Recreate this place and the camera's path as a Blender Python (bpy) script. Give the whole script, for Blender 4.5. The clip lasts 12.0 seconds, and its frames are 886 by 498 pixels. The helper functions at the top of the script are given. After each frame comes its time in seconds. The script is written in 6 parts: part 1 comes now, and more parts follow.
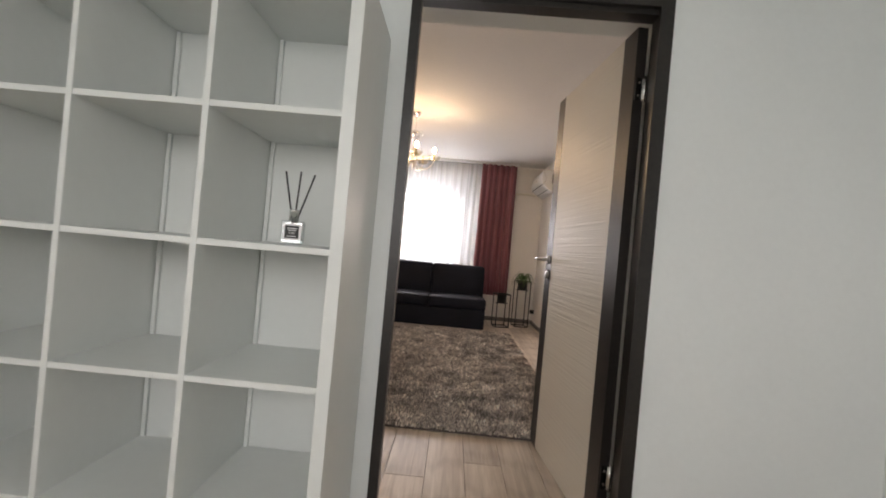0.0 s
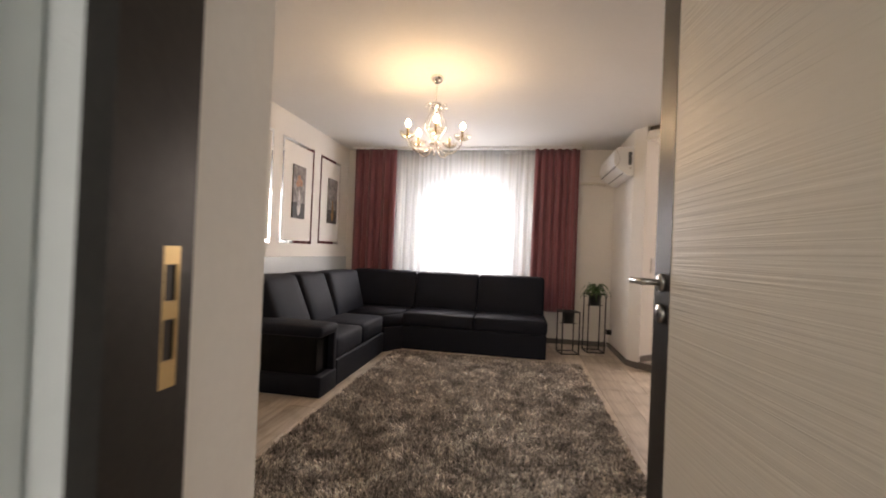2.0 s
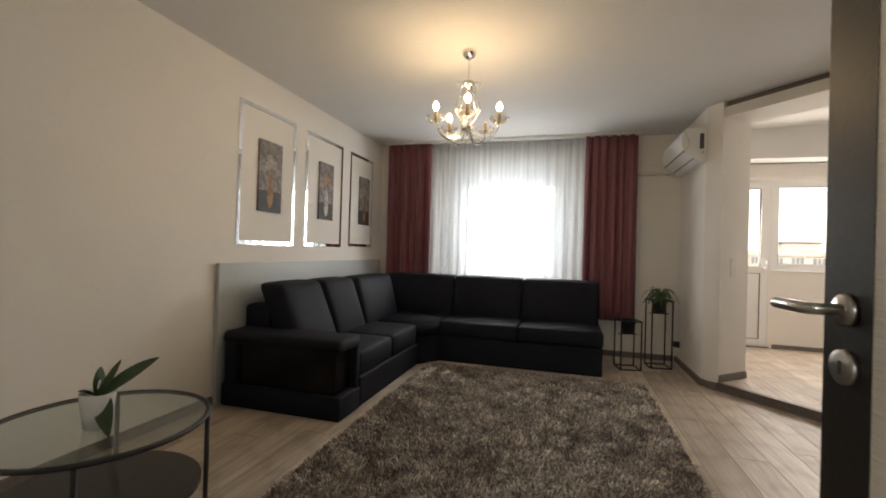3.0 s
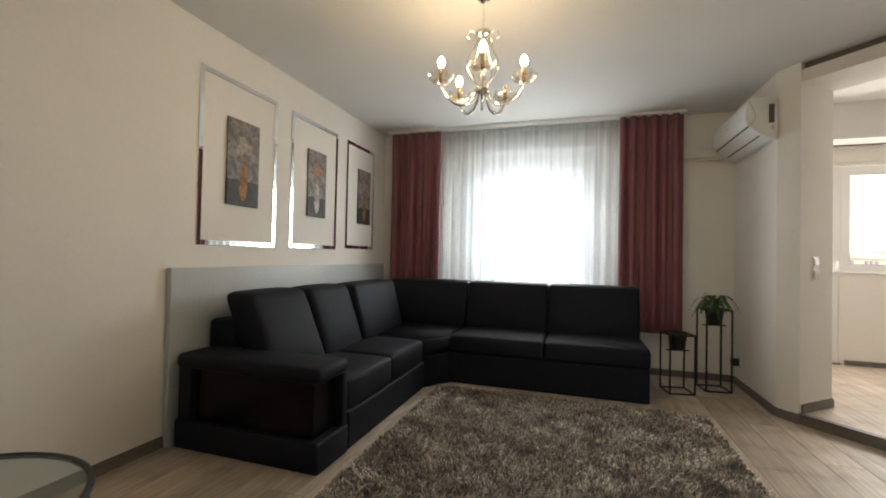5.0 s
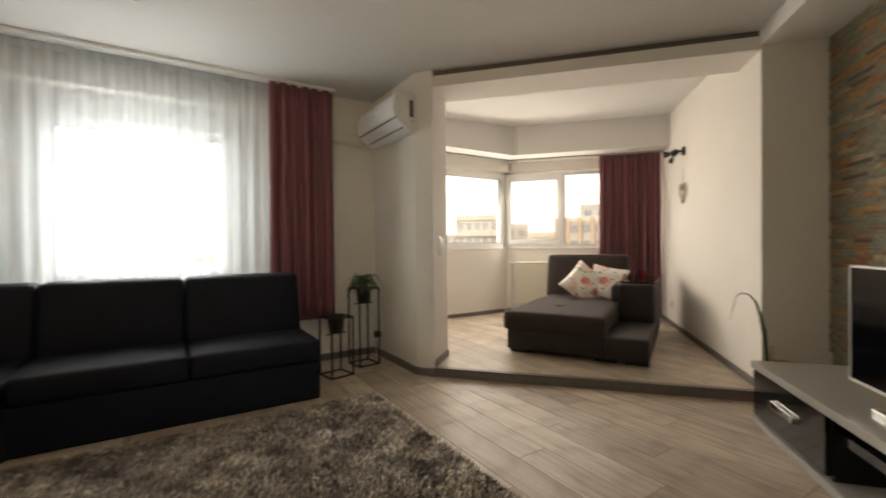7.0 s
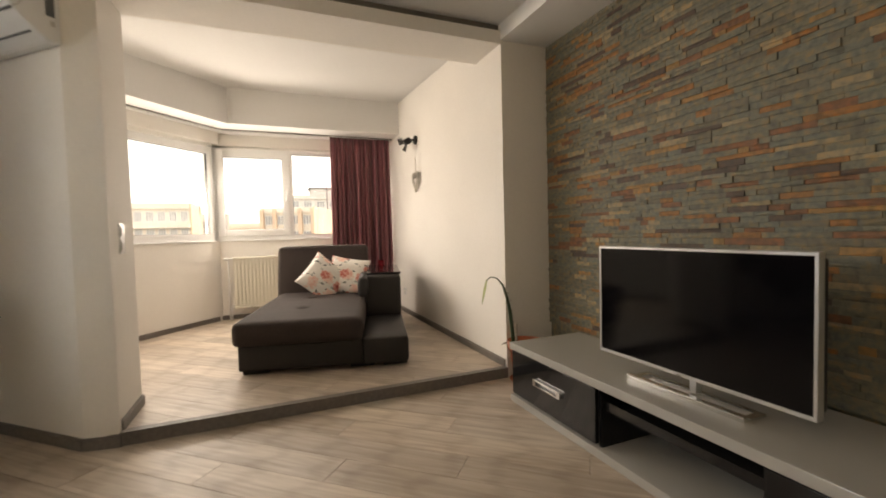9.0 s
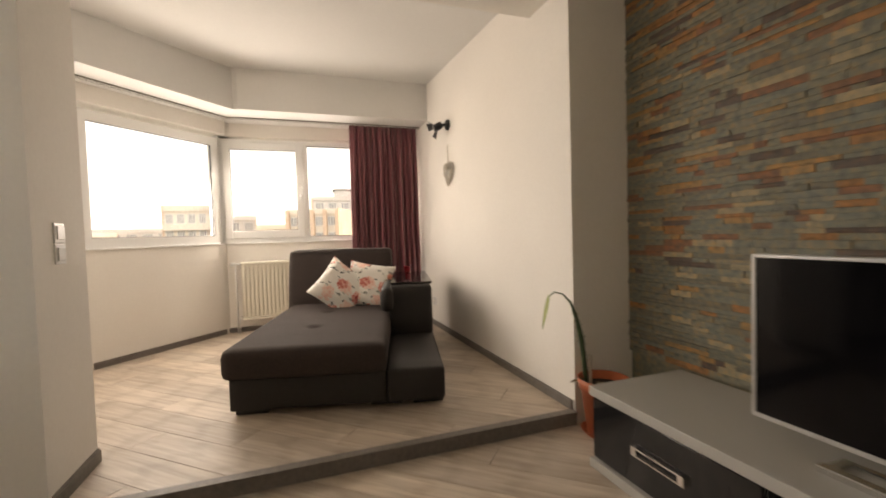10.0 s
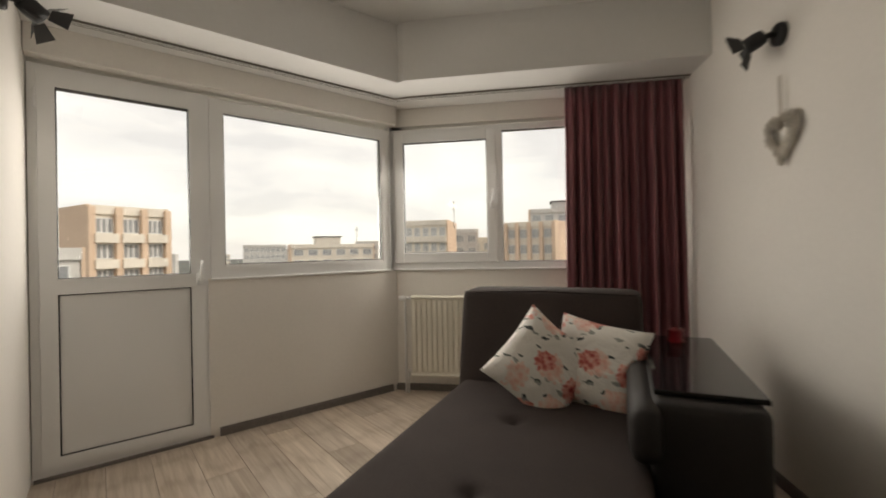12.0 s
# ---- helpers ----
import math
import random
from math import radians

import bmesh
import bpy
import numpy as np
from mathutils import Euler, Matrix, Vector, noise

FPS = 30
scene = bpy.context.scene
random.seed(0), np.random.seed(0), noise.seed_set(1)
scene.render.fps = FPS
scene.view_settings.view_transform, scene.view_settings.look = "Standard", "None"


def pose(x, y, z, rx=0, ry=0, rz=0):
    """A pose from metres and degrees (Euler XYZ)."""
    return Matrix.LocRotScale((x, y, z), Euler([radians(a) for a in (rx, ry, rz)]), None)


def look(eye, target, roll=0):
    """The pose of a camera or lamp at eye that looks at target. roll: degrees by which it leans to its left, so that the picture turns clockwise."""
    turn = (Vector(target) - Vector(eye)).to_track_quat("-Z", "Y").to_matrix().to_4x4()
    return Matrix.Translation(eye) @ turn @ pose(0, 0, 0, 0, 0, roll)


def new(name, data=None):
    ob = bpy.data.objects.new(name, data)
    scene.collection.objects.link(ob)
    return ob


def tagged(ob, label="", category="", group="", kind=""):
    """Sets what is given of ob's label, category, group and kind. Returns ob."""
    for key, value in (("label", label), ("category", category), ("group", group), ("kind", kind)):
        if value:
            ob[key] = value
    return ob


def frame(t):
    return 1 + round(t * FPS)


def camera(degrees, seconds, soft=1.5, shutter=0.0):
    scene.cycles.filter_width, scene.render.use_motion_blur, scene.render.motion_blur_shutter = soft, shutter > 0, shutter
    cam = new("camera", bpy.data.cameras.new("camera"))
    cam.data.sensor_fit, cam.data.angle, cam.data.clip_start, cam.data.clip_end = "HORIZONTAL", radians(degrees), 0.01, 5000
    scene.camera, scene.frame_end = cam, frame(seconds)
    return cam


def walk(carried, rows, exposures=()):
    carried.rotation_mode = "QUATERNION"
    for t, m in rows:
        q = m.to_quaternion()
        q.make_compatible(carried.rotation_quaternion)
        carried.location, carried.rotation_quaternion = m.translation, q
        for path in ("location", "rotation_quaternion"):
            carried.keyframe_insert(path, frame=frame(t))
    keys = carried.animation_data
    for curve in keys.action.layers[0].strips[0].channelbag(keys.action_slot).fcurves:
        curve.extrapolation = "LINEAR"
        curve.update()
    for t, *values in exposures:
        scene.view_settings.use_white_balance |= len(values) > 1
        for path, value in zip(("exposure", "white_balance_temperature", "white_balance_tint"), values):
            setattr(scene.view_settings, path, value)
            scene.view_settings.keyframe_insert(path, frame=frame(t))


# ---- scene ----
cam = camera(92.5, 12.0, soft=1.8, shutter=0.4)
PATH = [
    (0, (0.386, 0.153, 1.084), (0.336, 2.152, 1.087), 5.2),
    (0.5, (0.415, 0.409, 1.119), (0.334, 2.407, 1.123), 4.6),
    (1, (0.445, 0.732, 1.14), (0.374, 2.731, 1.148), 3.7),
    (1.5, (0.517, 1.07, 1.143), (0.366, 3.065, 1.155), 2.9),
    (2, (0.546, 1.379, 1.141), (0.203, 3.35, 1.154), 2.4),
    (2.5, (0.532, 1.666, 1.155), (0.118, 3.622, 1.172), 2.2),
    (3, (0.537, 1.856, 1.151), (-0.017, 3.778, 1.163), 1.7),
    (5, (0.372, 2.509, 1.119), (-0.242, 4.412, 1.154), 1.2),
    (5.5, (0.313, 2.703, 1.093), (-0.043, 4.671, 1.119), 0.7),
    (6, (0.276, 2.859, 1.076), (0.297, 4.859, 1.101), 0.2),
    (6.5, (0.148, 2.95, 1.093), (0.705, 4.871, 1.1), -0.2),
    (7, (0.02, 3.103, 1.094), (1.095, 4.79, 1.076), -0.5),
    (7.5, (-0.034, 3.289, 1.088), (1.4, 4.682, 1.055), -0.9),
    (9.5, (0.642, 3.954, 1.08), (2.549, 4.551, 0.993), -1.5),
    (10, (0.993, 4.145, 1.084), (2.84, 4.909, 1.009), -1.7),
    (10.5, (1.398, 4.347, 1.121), (3.177, 5.259, 1.067), -1.4),
    (11, (1.78, 4.603, 1.146), (3.418, 5.75, 1.115), -1.9),
    (11.5, (2.134, 4.854, 1.169), (3.6, 6.215, 1.166), -1.6),
    (12, (2.46, 5.132, 1.187), (3.717, 6.687, 1.193), -1.1),
]
walk(cam, [(t, look(eye, target, roll)) for t, eye, target, roll in PATH],
     [(0, 1.6, 7500, 26), (1, 1.58, 7700, 27), (1.5, 1.52, 8100, 27), (2, 1.65, 7700, 25), (2.5, 1.35, 7600, 20), (3.1, 1.12, 7400, 15), (5, 1.25, 7200, 12), (5.5, 1.12, 7200, 11), (6.5, 0.9, 7400, 12), (7.5, 1.15, 8200, 14),
      (9.5, 1.25, 8000, 16), (10, 1.1, 8100, 17), (10.5, 0.85, 8300, 18), (11.2, 0.27, 8000, 15), (12, -0.06, 7300, 12)])
# ---- world and light ----
world = bpy.data.worlds.new("overcast_sky")
scene.world = world
world.use_nodes = True
wt = world.node_tree
wt.nodes.clear()
w_out = wt.nodes.new("ShaderNodeOutputWorld")
w_bg = wt.nodes.new("ShaderNodeBackground")
w_sky = wt.nodes.new("ShaderNodeTexSky")
w_sky.sky_type = "NISHITA"
w_sky.sun_disc = False
w_sky.sun_elevation = radians(32)
w_sky.sun_rotation = radians(125)
w_cloud = wt.nodes.new("ShaderNodeTexNoise")
w_cloud.inputs["Scale"].default_value = 3.2
w_cloud.inputs["Detail"].default_value = 7.0
w_coord = wt.nodes.new("ShaderNodeTexCoord")
w_map = wt.nodes.new("ShaderNodeMapping")
w_map.inputs["Scale"].default_value = (1.0, 1.0, 3.5)
w_ramp = wt.nodes.new("ShaderNodeValToRGB")
w_ramp.color_ramp.elements[0].position, w_ramp.color_ramp.elements[0].color = 0.40, (7.4, 7.4, 7.45, 1)
w_ramp.color_ramp.elements[1].position, w_ramp.color_ramp.elements[1].color = 0.60, (9.6, 9.5, 9.3, 1)
w_mix = wt.nodes.new("ShaderNodeMixRGB")
w_mix.inputs[0].default_value = 0.85
wt.links.new(w_coord.outputs["Generated"], w_map.inputs["Vector"])
wt.links.new(w_map.outputs["Vector"], w_cloud.inputs["Vector"])
wt.links.new(w_cloud.outputs["Fac"], w_ramp.inputs["Fac"])
wt.links.new(w_sky.outputs["Color"], w_mix.inputs[1])
wt.links.new(w_ramp.outputs["Color"], w_mix.inputs[2])
wt.links.new(w_mix.outputs["Color"], w_bg.inputs["Color"])
w_bg.inputs["Strength"].default_value = 0.15
wt.links.new(w_bg.outputs["Background"], w_out.inputs["Surface"])

sun_data = bpy.data.lights.new("sun", "SUN")
sun_data.energy, sun_data.angle, sun_data.color = 2.2, radians(14), (1.0, 0.95, 0.88)
sun = new("sun", sun_data)
sun.rotation_euler = (radians(58), 0, radians(55))


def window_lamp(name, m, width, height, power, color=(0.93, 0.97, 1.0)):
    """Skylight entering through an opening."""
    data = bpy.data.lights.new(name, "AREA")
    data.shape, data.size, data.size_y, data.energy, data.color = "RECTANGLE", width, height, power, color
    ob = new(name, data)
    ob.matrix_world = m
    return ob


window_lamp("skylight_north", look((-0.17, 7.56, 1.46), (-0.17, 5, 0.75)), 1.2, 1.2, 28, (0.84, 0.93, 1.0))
# added lamp: daylight through an unseen hall window
window_lamp("unseen_skylight_hall", look((0.3, -1.85, 1.65), (0.3, 2, 1.35)), 1.55, 1.35, 11, (0.78, 0.95, 1.0))
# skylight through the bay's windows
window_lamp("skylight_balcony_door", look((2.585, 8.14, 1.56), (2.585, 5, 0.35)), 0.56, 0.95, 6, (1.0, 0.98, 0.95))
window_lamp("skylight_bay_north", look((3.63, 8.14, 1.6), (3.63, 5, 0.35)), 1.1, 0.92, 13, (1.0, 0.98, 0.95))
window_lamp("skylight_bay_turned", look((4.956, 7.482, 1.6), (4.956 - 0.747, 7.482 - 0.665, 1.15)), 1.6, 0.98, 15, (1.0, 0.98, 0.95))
# ---- materials ----
def material(name, color=(0.8, 0.8, 0.8), rough=0.5, metal=0.0, vary=0.0, grain=0.0, scale=8.0, bump=0.0, bump_scale=60.0, **extra):
    """Principled material; colour varies at a broad and a fine scale, with fine relief."""
    m = bpy.data.materials.new(name)
    m.use_nodes = True
    nt = m.node_tree
    b = nt.nodes["Principled BSDF"]
    b.inputs["Base Color"].default_value = (*color, 1)
    b.inputs["Roughness"].default_value = rough
    b.inputs["Metallic"].default_value = metal
    for key, value in extra.items():
        b.inputs[key.replace("_", " ").title().replace("Ior", "IOR")].default_value = value
    tc = nt.nodes.new("ShaderNodeTexCoord")
    if vary or grain:
        n1 = nt.nodes.new("ShaderNodeTexNoise")
        n1.inputs["Scale"].default_value, n1.inputs["Detail"].default_value = scale * 0.15, 4
        n2 = nt.nodes.new("ShaderNodeTexNoise")
        n2.inputs["Scale"].default_value, n2.inputs["Detail"].default_value = scale * 4, 6
        r1 = nt.nodes.new("ShaderNodeMapRange")
        r1.inputs["From Min"].default_value, r1.inputs["From Max"].default_value = 0.3, 0.7
        r1.inputs["To Min"].default_value, r1.inputs["To Max"].default_value = 1 - vary, 1 + vary
        r2 = nt.nodes.new("ShaderNodeMapRange")
        r2.inputs["From Min"].default_value, r2.inputs["From Max"].default_value = 0.3, 0.7
        r2.inputs["To Min"].default_value, r2.inputs["To Max"].default_value = 1 - grain, 1 + grain
        mul = nt.nodes.new("ShaderNodeMath")
        mul.operation = "MULTIPLY"
        mx = nt.nodes.new("ShaderNodeVectorMath")
        mx.operation = "SCALE"
        mx.inputs[0].default_value = color
        nt.links.new(tc.outputs["Object"], n1.inputs["Vector"])
        nt.links.new(tc.outputs["Object"], n2.inputs["Vector"])
        nt.links.new(n1.outputs["Fac"], r1.inputs["Value"])
        nt.links.new(n2.outputs["Fac"], r2.inputs["Value"])
        nt.links.new(r1.outputs[0], mul.inputs[0])
        nt.links.new(r2.outputs[0], mul.inputs[1])
        nt.links.new(mul.outputs[0], mx.inputs["Scale"])
        nt.links.new(mx.outputs[0], b.inputs["Base Color"])
    if bump:
        nb = nt.nodes.new("ShaderNodeTexNoise")
        nb.inputs["Scale"].default_value, nb.inputs["Detail"].default_value = bump_scale, 5
        bp = nt.nodes.new("ShaderNodeBump")
        bp.inputs["Strength"].default_value, bp.inputs["Distance"].default_value = bump, 0.004
        nt.links.new(tc.outputs["Object"], nb.inputs["Vector"])
        nt.links.new(nb.outputs["Fac"], bp.inputs["Height"])
        nt.links.new(bp.outputs["Normal"], b.inputs["Normal"])
    return m


def link_mat(name, rough=0.5, metal=0.0):
    """An empty principled material with its tree, shader and object coordinates."""
    m = bpy.data.materials.new(name)
    m.use_nodes = True
    nt = m.node_tree
    b = nt.nodes["Principled BSDF"]
    b.inputs["Roughness"].default_value, b.inputs["Metallic"].default_value = rough, metal
    return m, nt, b, nt.nodes.new("ShaderNodeTexCoord")


def ramp_node(nt, stops, constant=False):
    r = nt.nodes.new("ShaderNodeValToRGB")
    if constant:
        r.color_ramp.interpolation = "CONSTANT"
    while len(r.color_ramp.elements) < len(stops):
        r.color_ramp.elements.new(0.5)
    for e, (p, c) in zip(r.color_ramp.elements, stops):
        e.position, e.color = p, (*c, 1)
    return r


def mix_node(nt, kind, fac, a, b):
    n = nt.nodes.new("ShaderNodeMixRGB")
    n.blend_type = kind
    for socket, value in zip(n.inputs, (fac, a, b)):
        if hasattr(value, "links"):
            nt.links.new(value, socket)
        elif isinstance(value, tuple):
            socket.default_value = (*value, 1)
        else:
            socket.default_value = value
    return n.outputs[0]


def wood_planks():
    """Limed oak laminate: streaks along y, cathedral figure, a tone of its own for each plank."""
    m, nt, b, tc = link_mat("limed_oak_laminate", 0.45)
    info = nt.nodes.new("ShaderNodeObjectInfo")
    shift = nt.nodes.new("ShaderNodeVectorMath")
    shift.operation = "MULTIPLY_ADD"
    shift.inputs[1].default_value = (1, 1, 1)
    far = nt.nodes.new("ShaderNodeVectorMath")
    far.operation = "SCALE"
    far.inputs[0].default_value = (37.0, 91.0, 13.0)
    nt.links.new(info.outputs["Random"], far.inputs["Scale"])
    nt.links.new(tc.outputs["Object"], shift.inputs[0])
    nt.links.new(far.outputs[0], shift.inputs[2])
    mp = nt.nodes.new("ShaderNodeMapping")
    mp.inputs["Scale"].default_value = (26, 1.6, 10)
    nt.links.new(shift.outputs[0], mp.inputs["Vector"])
    streak = nt.nodes.new("ShaderNodeTexNoise")
    streak.inputs["Scale"].default_value, streak.inputs["Detail"].default_value, streak.inputs["Distortion"].default_value = 1.6, 7, 0.6
    nt.links.new(mp.outputs[0], streak.inputs["Vector"])
    mp2 = nt.nodes.new("ShaderNodeMapping")
    mp2.inputs["Scale"].default_value = (7, 0.9, 4)
    nt.links.new(shift.outputs[0], mp2.inputs["Vector"])
    broad = nt.nodes.new("ShaderNodeTexNoise")
    broad.inputs["Scale"].default_value, broad.inputs["Detail"].default_value = 1.3, 3
    nt.links.new(mp2.outputs[0], broad.inputs["Vector"])
    wave = nt.nodes.new("ShaderNodeTexWave")
    wave.wave_type = "RINGS"
    wave.inputs["Scale"].default_value, wave.inputs["Distortion"].default_value, wave.inputs["Detail"].default_value = 1.3, 3.5, 3
    nt.links.new(mp2.outputs[0], wave.inputs["Vector"])
    c1 = ramp_node(nt, [(0.28, (0.42, 0.35, 0.285)), (0.5, (0.53, 0.455, 0.38)), (0.75, (0.64, 0.565, 0.485))])
    nt.links.new(streak.outputs["Fac"], c1.inputs["Fac"])
    c2 = ramp_node(nt, [(0.3, (0.82, 0.79, 0.76)), (0.7, (1.05, 1.05, 1.05))])
    nt.links.new(broad.outputs["Fac"], c2.inputs["Fac"])
    c3 = ramp_node(nt, [(0.0, (0.86, 0.84, 0.82)), (0.25, (1, 1, 1)), (1, (1.04, 1.04, 1.04))])
    nt.links.new(wave.outputs["Fac"], c3.inputs["Fac"])
    tone = ramp_node(nt, [(0.0, (0.80, 0.78, 0.76)), (0.5, (0.95, 0.94, 0.93)), (1.0, (1.1, 1.08, 1.05))])
    nt.links.new(info.outputs["Random"], tone.inputs["Fac"])
    col = mix_node(nt, "MULTIPLY", 1.0, c1.outputs[0], c2.outputs[0])
    col = mix_node(nt, "MULTIPLY", 0.8, col, c3.outputs[0])
    col = mix_node(nt, "MULTIPLY", 1.0, col, tone.outputs[0])
    nt.links.new(col, b.inputs["Base Color"])
    bp = nt.nodes.new("ShaderNodeBump")
    bp.inputs["Strength"].default_value, bp.inputs["Distance"].default_value = 0.25, 0.002
    nt.links.new(streak.outputs["Fac"], bp.inputs["Height"])
    nt.links.new(bp.outputs["Normal"], b.inputs["Normal"])
    return m


def slate(name, island):
    """Split slate: each stone takes its own colour, from grey-green to rust."""
    m, nt, b, tc = link_mat(name, 0.62)
    if island:
        rnd = nt.nodes.new("ShaderNodeNewGeometry").outputs["Random Per Island"]
    else:
        rnd = nt.nodes.new("ShaderNodeObjectInfo").outputs["Random"]
    c = ramp_node(nt, [(0.0, (0.150, 0.150, 0.118)), (0.16, (0.178, 0.170, 0.125)), (0.32, (0.160, 0.168, 0.140)), (0.48, (0.190, 0.182, 0.140)), (0.60, (0.145, 0.135, 0.100)),
                       (0.71, (0.26, 0.130, 0.045)), (0.78, (0.19, 0.092, 0.045)), (0.84, (0.29, 0.175, 0.068)), (0.89, (0.30, 0.255, 0.165)), (0.95, (0.085, 0.062, 0.048))], True)
    nt.links.new(rnd, c.inputs["Fac"])
    n1 = nt.nodes.new("ShaderNodeTexNoise")
    n1.inputs["Scale"].default_value, n1.inputs["Detail"].default_value = 32.0, 8
    nt.links.new(tc.outputs["Object"], n1.inputs["Vector"])
    c2 = ramp_node(nt, [(0.3, (0.50, 0.52, 0.52)), (0.5, (0.95, 0.93, 0.88)), (0.72, (1.6, 1.12, 0.62))])
    nt.links.new(n1.outputs["Fac"], c2.inputs["Fac"])
    nt.links.new(mix_node(nt, "MULTIPLY", 0.85, c.outputs[0], c2.outputs[0]), b.inputs["Base Color"])
    n2 = nt.nodes.new("ShaderNodeTexNoise")
    n2.inputs["Scale"].default_value, n2.inputs["Detail"].default_value = 55.0, 6
    nt.links.new(tc.outputs["Object"], n2.inputs["Vector"])
    bp = nt.nodes.new("ShaderNodeBump")
    bp.inputs["Strength"].default_value, bp.inputs["Distance"].default_value = 0.5, 0.004
    nt.links.new(n2.outputs["Fac"], bp.inputs["Height"])
    nt.links.new(bp.outputs["Normal"], b.inputs["Normal"])
    return m


def shag():
    """Rug pile in greys and browns, mottled in patches, finer flecks painting shade between tufts; each tuft differs a
    little.
    """
    m, nt, b, tc = link_mat("shag_pile", 0.75)
    n1 = nt.nodes.new("ShaderNodeTexNoise")
    n1.inputs["Scale"].default_value, n1.inputs["Detail"].default_value = 7.0, 5
    nt.links.new(tc.outputs["Object"], n1.inputs["Vector"])
    c = ramp_node(nt, [(0.34, (0.36, 0.32, 0.29)), (0.47, (0.63, 0.575, 0.525)), (0.57, (0.77, 0.72, 0.665)), (0.70, (0.90, 0.865, 0.81))])
    nt.links.new(n1.outputs["Fac"], c.inputs["Fac"])
    # fine dark flecks put the shade of gaps between tufts into the colour
    n3 = nt.nodes.new("ShaderNodeTexNoise")
    n3.inputs["Scale"].default_value, n3.inputs["Detail"].default_value = 38.0, 3
    nt.links.new(tc.outputs["Object"], n3.inputs["Vector"])
    c3 = ramp_node(nt, [(0.36, (0.46, 0.43, 0.41)), (0.5, (1.0, 0.98, 0.96)), (0.66, (1.3, 1.3, 1.28))])
    nt.links.new(n3.outputs["Fac"], c3.inputs["Fac"])
    geo = nt.nodes.new("ShaderNodeNewGeometry")
    c2 = ramp_node(nt, [(0.0, (0.38, 0.36, 0.35)), (0.5, (1, 0.98, 0.96)), (1.0, (1.6, 1.57, 1.53))])
    nt.links.new(geo.outputs["Random Per Island"], c2.inputs["Fac"])
    nt.links.new(mix_node(nt, "MULTIPLY", 1.0, mix_node(nt, "MULTIPLY", 0.9, c.outputs[0], c3.outputs[0]), c2.outputs[0]), b.inputs["Base Color"])
    b.inputs["Sheen Weight"].default_value = 0.15
    return m


def floral():
    """White cotton printed with deep and pale roses and grey leaf sprigs."""
    m, nt, b, tc = link_mat("floral_cotton", 0.85)

    def math_node(kind, a, c):
        n = nt.nodes.new("ShaderNodeMath")
        n.operation = kind
        for socket, value in zip(n.inputs, (a, c)):
            if hasattr(value, "links"):
                nt.links.new(value, socket)
            else:
                socket.default_value = value
        return n.outputs[0]

    def cells(scale, stretch=(1, 1, 0.35), turn=0.0, offset=0.0):
        mp = nt.nodes.new("ShaderNodeMapping")
        mp.inputs["Scale"].default_value, mp.inputs["Rotation"].default_value = stretch, (0, 0, turn)
        mp.inputs["Location"].default_value = (offset, offset * 1.7, 0)
        nt.links.new(warp, mp.inputs["Vector"])
        v = nt.nodes.new("ShaderNodeTexVoronoi")
        v.inputs["Scale"].default_value = scale
        nt.links.new(mp.outputs[0], v.inputs["Vector"])
        sep = nt.nodes.new("ShaderNodeSeparateColor")
        nt.links.new(v.outputs["Color"], sep.inputs[0])
        return v.outputs["Distance"], sep.outputs

    noise_n = nt.nodes.new("ShaderNodeTexNoise")
    noise_n.inputs["Scale"].default_value, noise_n.inputs["Detail"].default_value = 26.0, 3
    nt.links.new(tc.outputs["Object"], noise_n.inputs["Vector"])
    warp = mix_node(nt, "MIX", 0.035, tc.outputs["Object"], noise_n.outputs["Color"])
    white = (0.82, 0.79, 0.74)
    col = white
    # leaves: three sprays of narrow cells at different turns
    for k, (turn, shade) in enumerate(((0.5, (0.06, 0.075, 0.07)), (1.7, (0.10, 0.12, 0.10)), (2.6, (0.33, 0.34, 0.31)))):
        dist, rgb = cells(12.0, (1.0, 3.0, 0.3), turn, 3.1 * k)
        on = math_node("MULTIPLY", math_node("LESS_THAN", dist, 0.27), math_node("GREATER_THAN", rgb[0], 0.56))
        col = mix_node(nt, "MIX", on, col, shade)
    # petals break the roses up
    petal, _ = cells(46.0, (1, 1, 0.5), 0.3, 1.2)
    for scale, offset, keep, size, stops in (
            (6.6, 5.3, 0.22, 0.47, [(0.0, (0.70, 0.30, 0.24)), (0.22, (0.80, 0.46, 0.38)), (0.40, (0.84, 0.60, 0.52)), (0.62, (0.84, 0.70, 0.63))]),
            (6.8, 0.4, 0.12, 0.40, [(0.0, (0.26, 0.02, 0.025)), (0.16, (0.46, 0.06, 0.06)), (0.30, (0.62, 0.18, 0.15)), (0.44, (0.76, 0.36, 0.30)), (0.6, (0.80, 0.52, 0.45))])):
        dist, rgb = cells(scale, (1, 1, 0.35), 0.0, offset)
        shade = ramp_node(nt, stops)
        swirl = math_node("ADD", dist, math_node("MULTIPLY", math_node("SUBTRACT", petal, 0.35), 0.55))
        nt.links.new(swirl, shade.inputs["Fac"])
        edge = math_node("ADD", dist, math_node("MULTIPLY", math_node("SUBTRACT", petal, 0.4), 0.16))
        on = math_node("MULTIPLY", math_node("LESS_THAN", edge, size), math_node("GREATER_THAN", rgb[1], keep))
        col = mix_node(nt, "MIX", on, col, shade.outputs[0])
    nt.links.new(col, b.inputs["Base Color"])
    crease = nt.nodes.new("ShaderNodeTexNoise")
    crease.inputs["Scale"].default_value, crease.inputs["Detail"].default_value, crease.inputs["Distortion"].default_value = 9.0, 4, 1.5
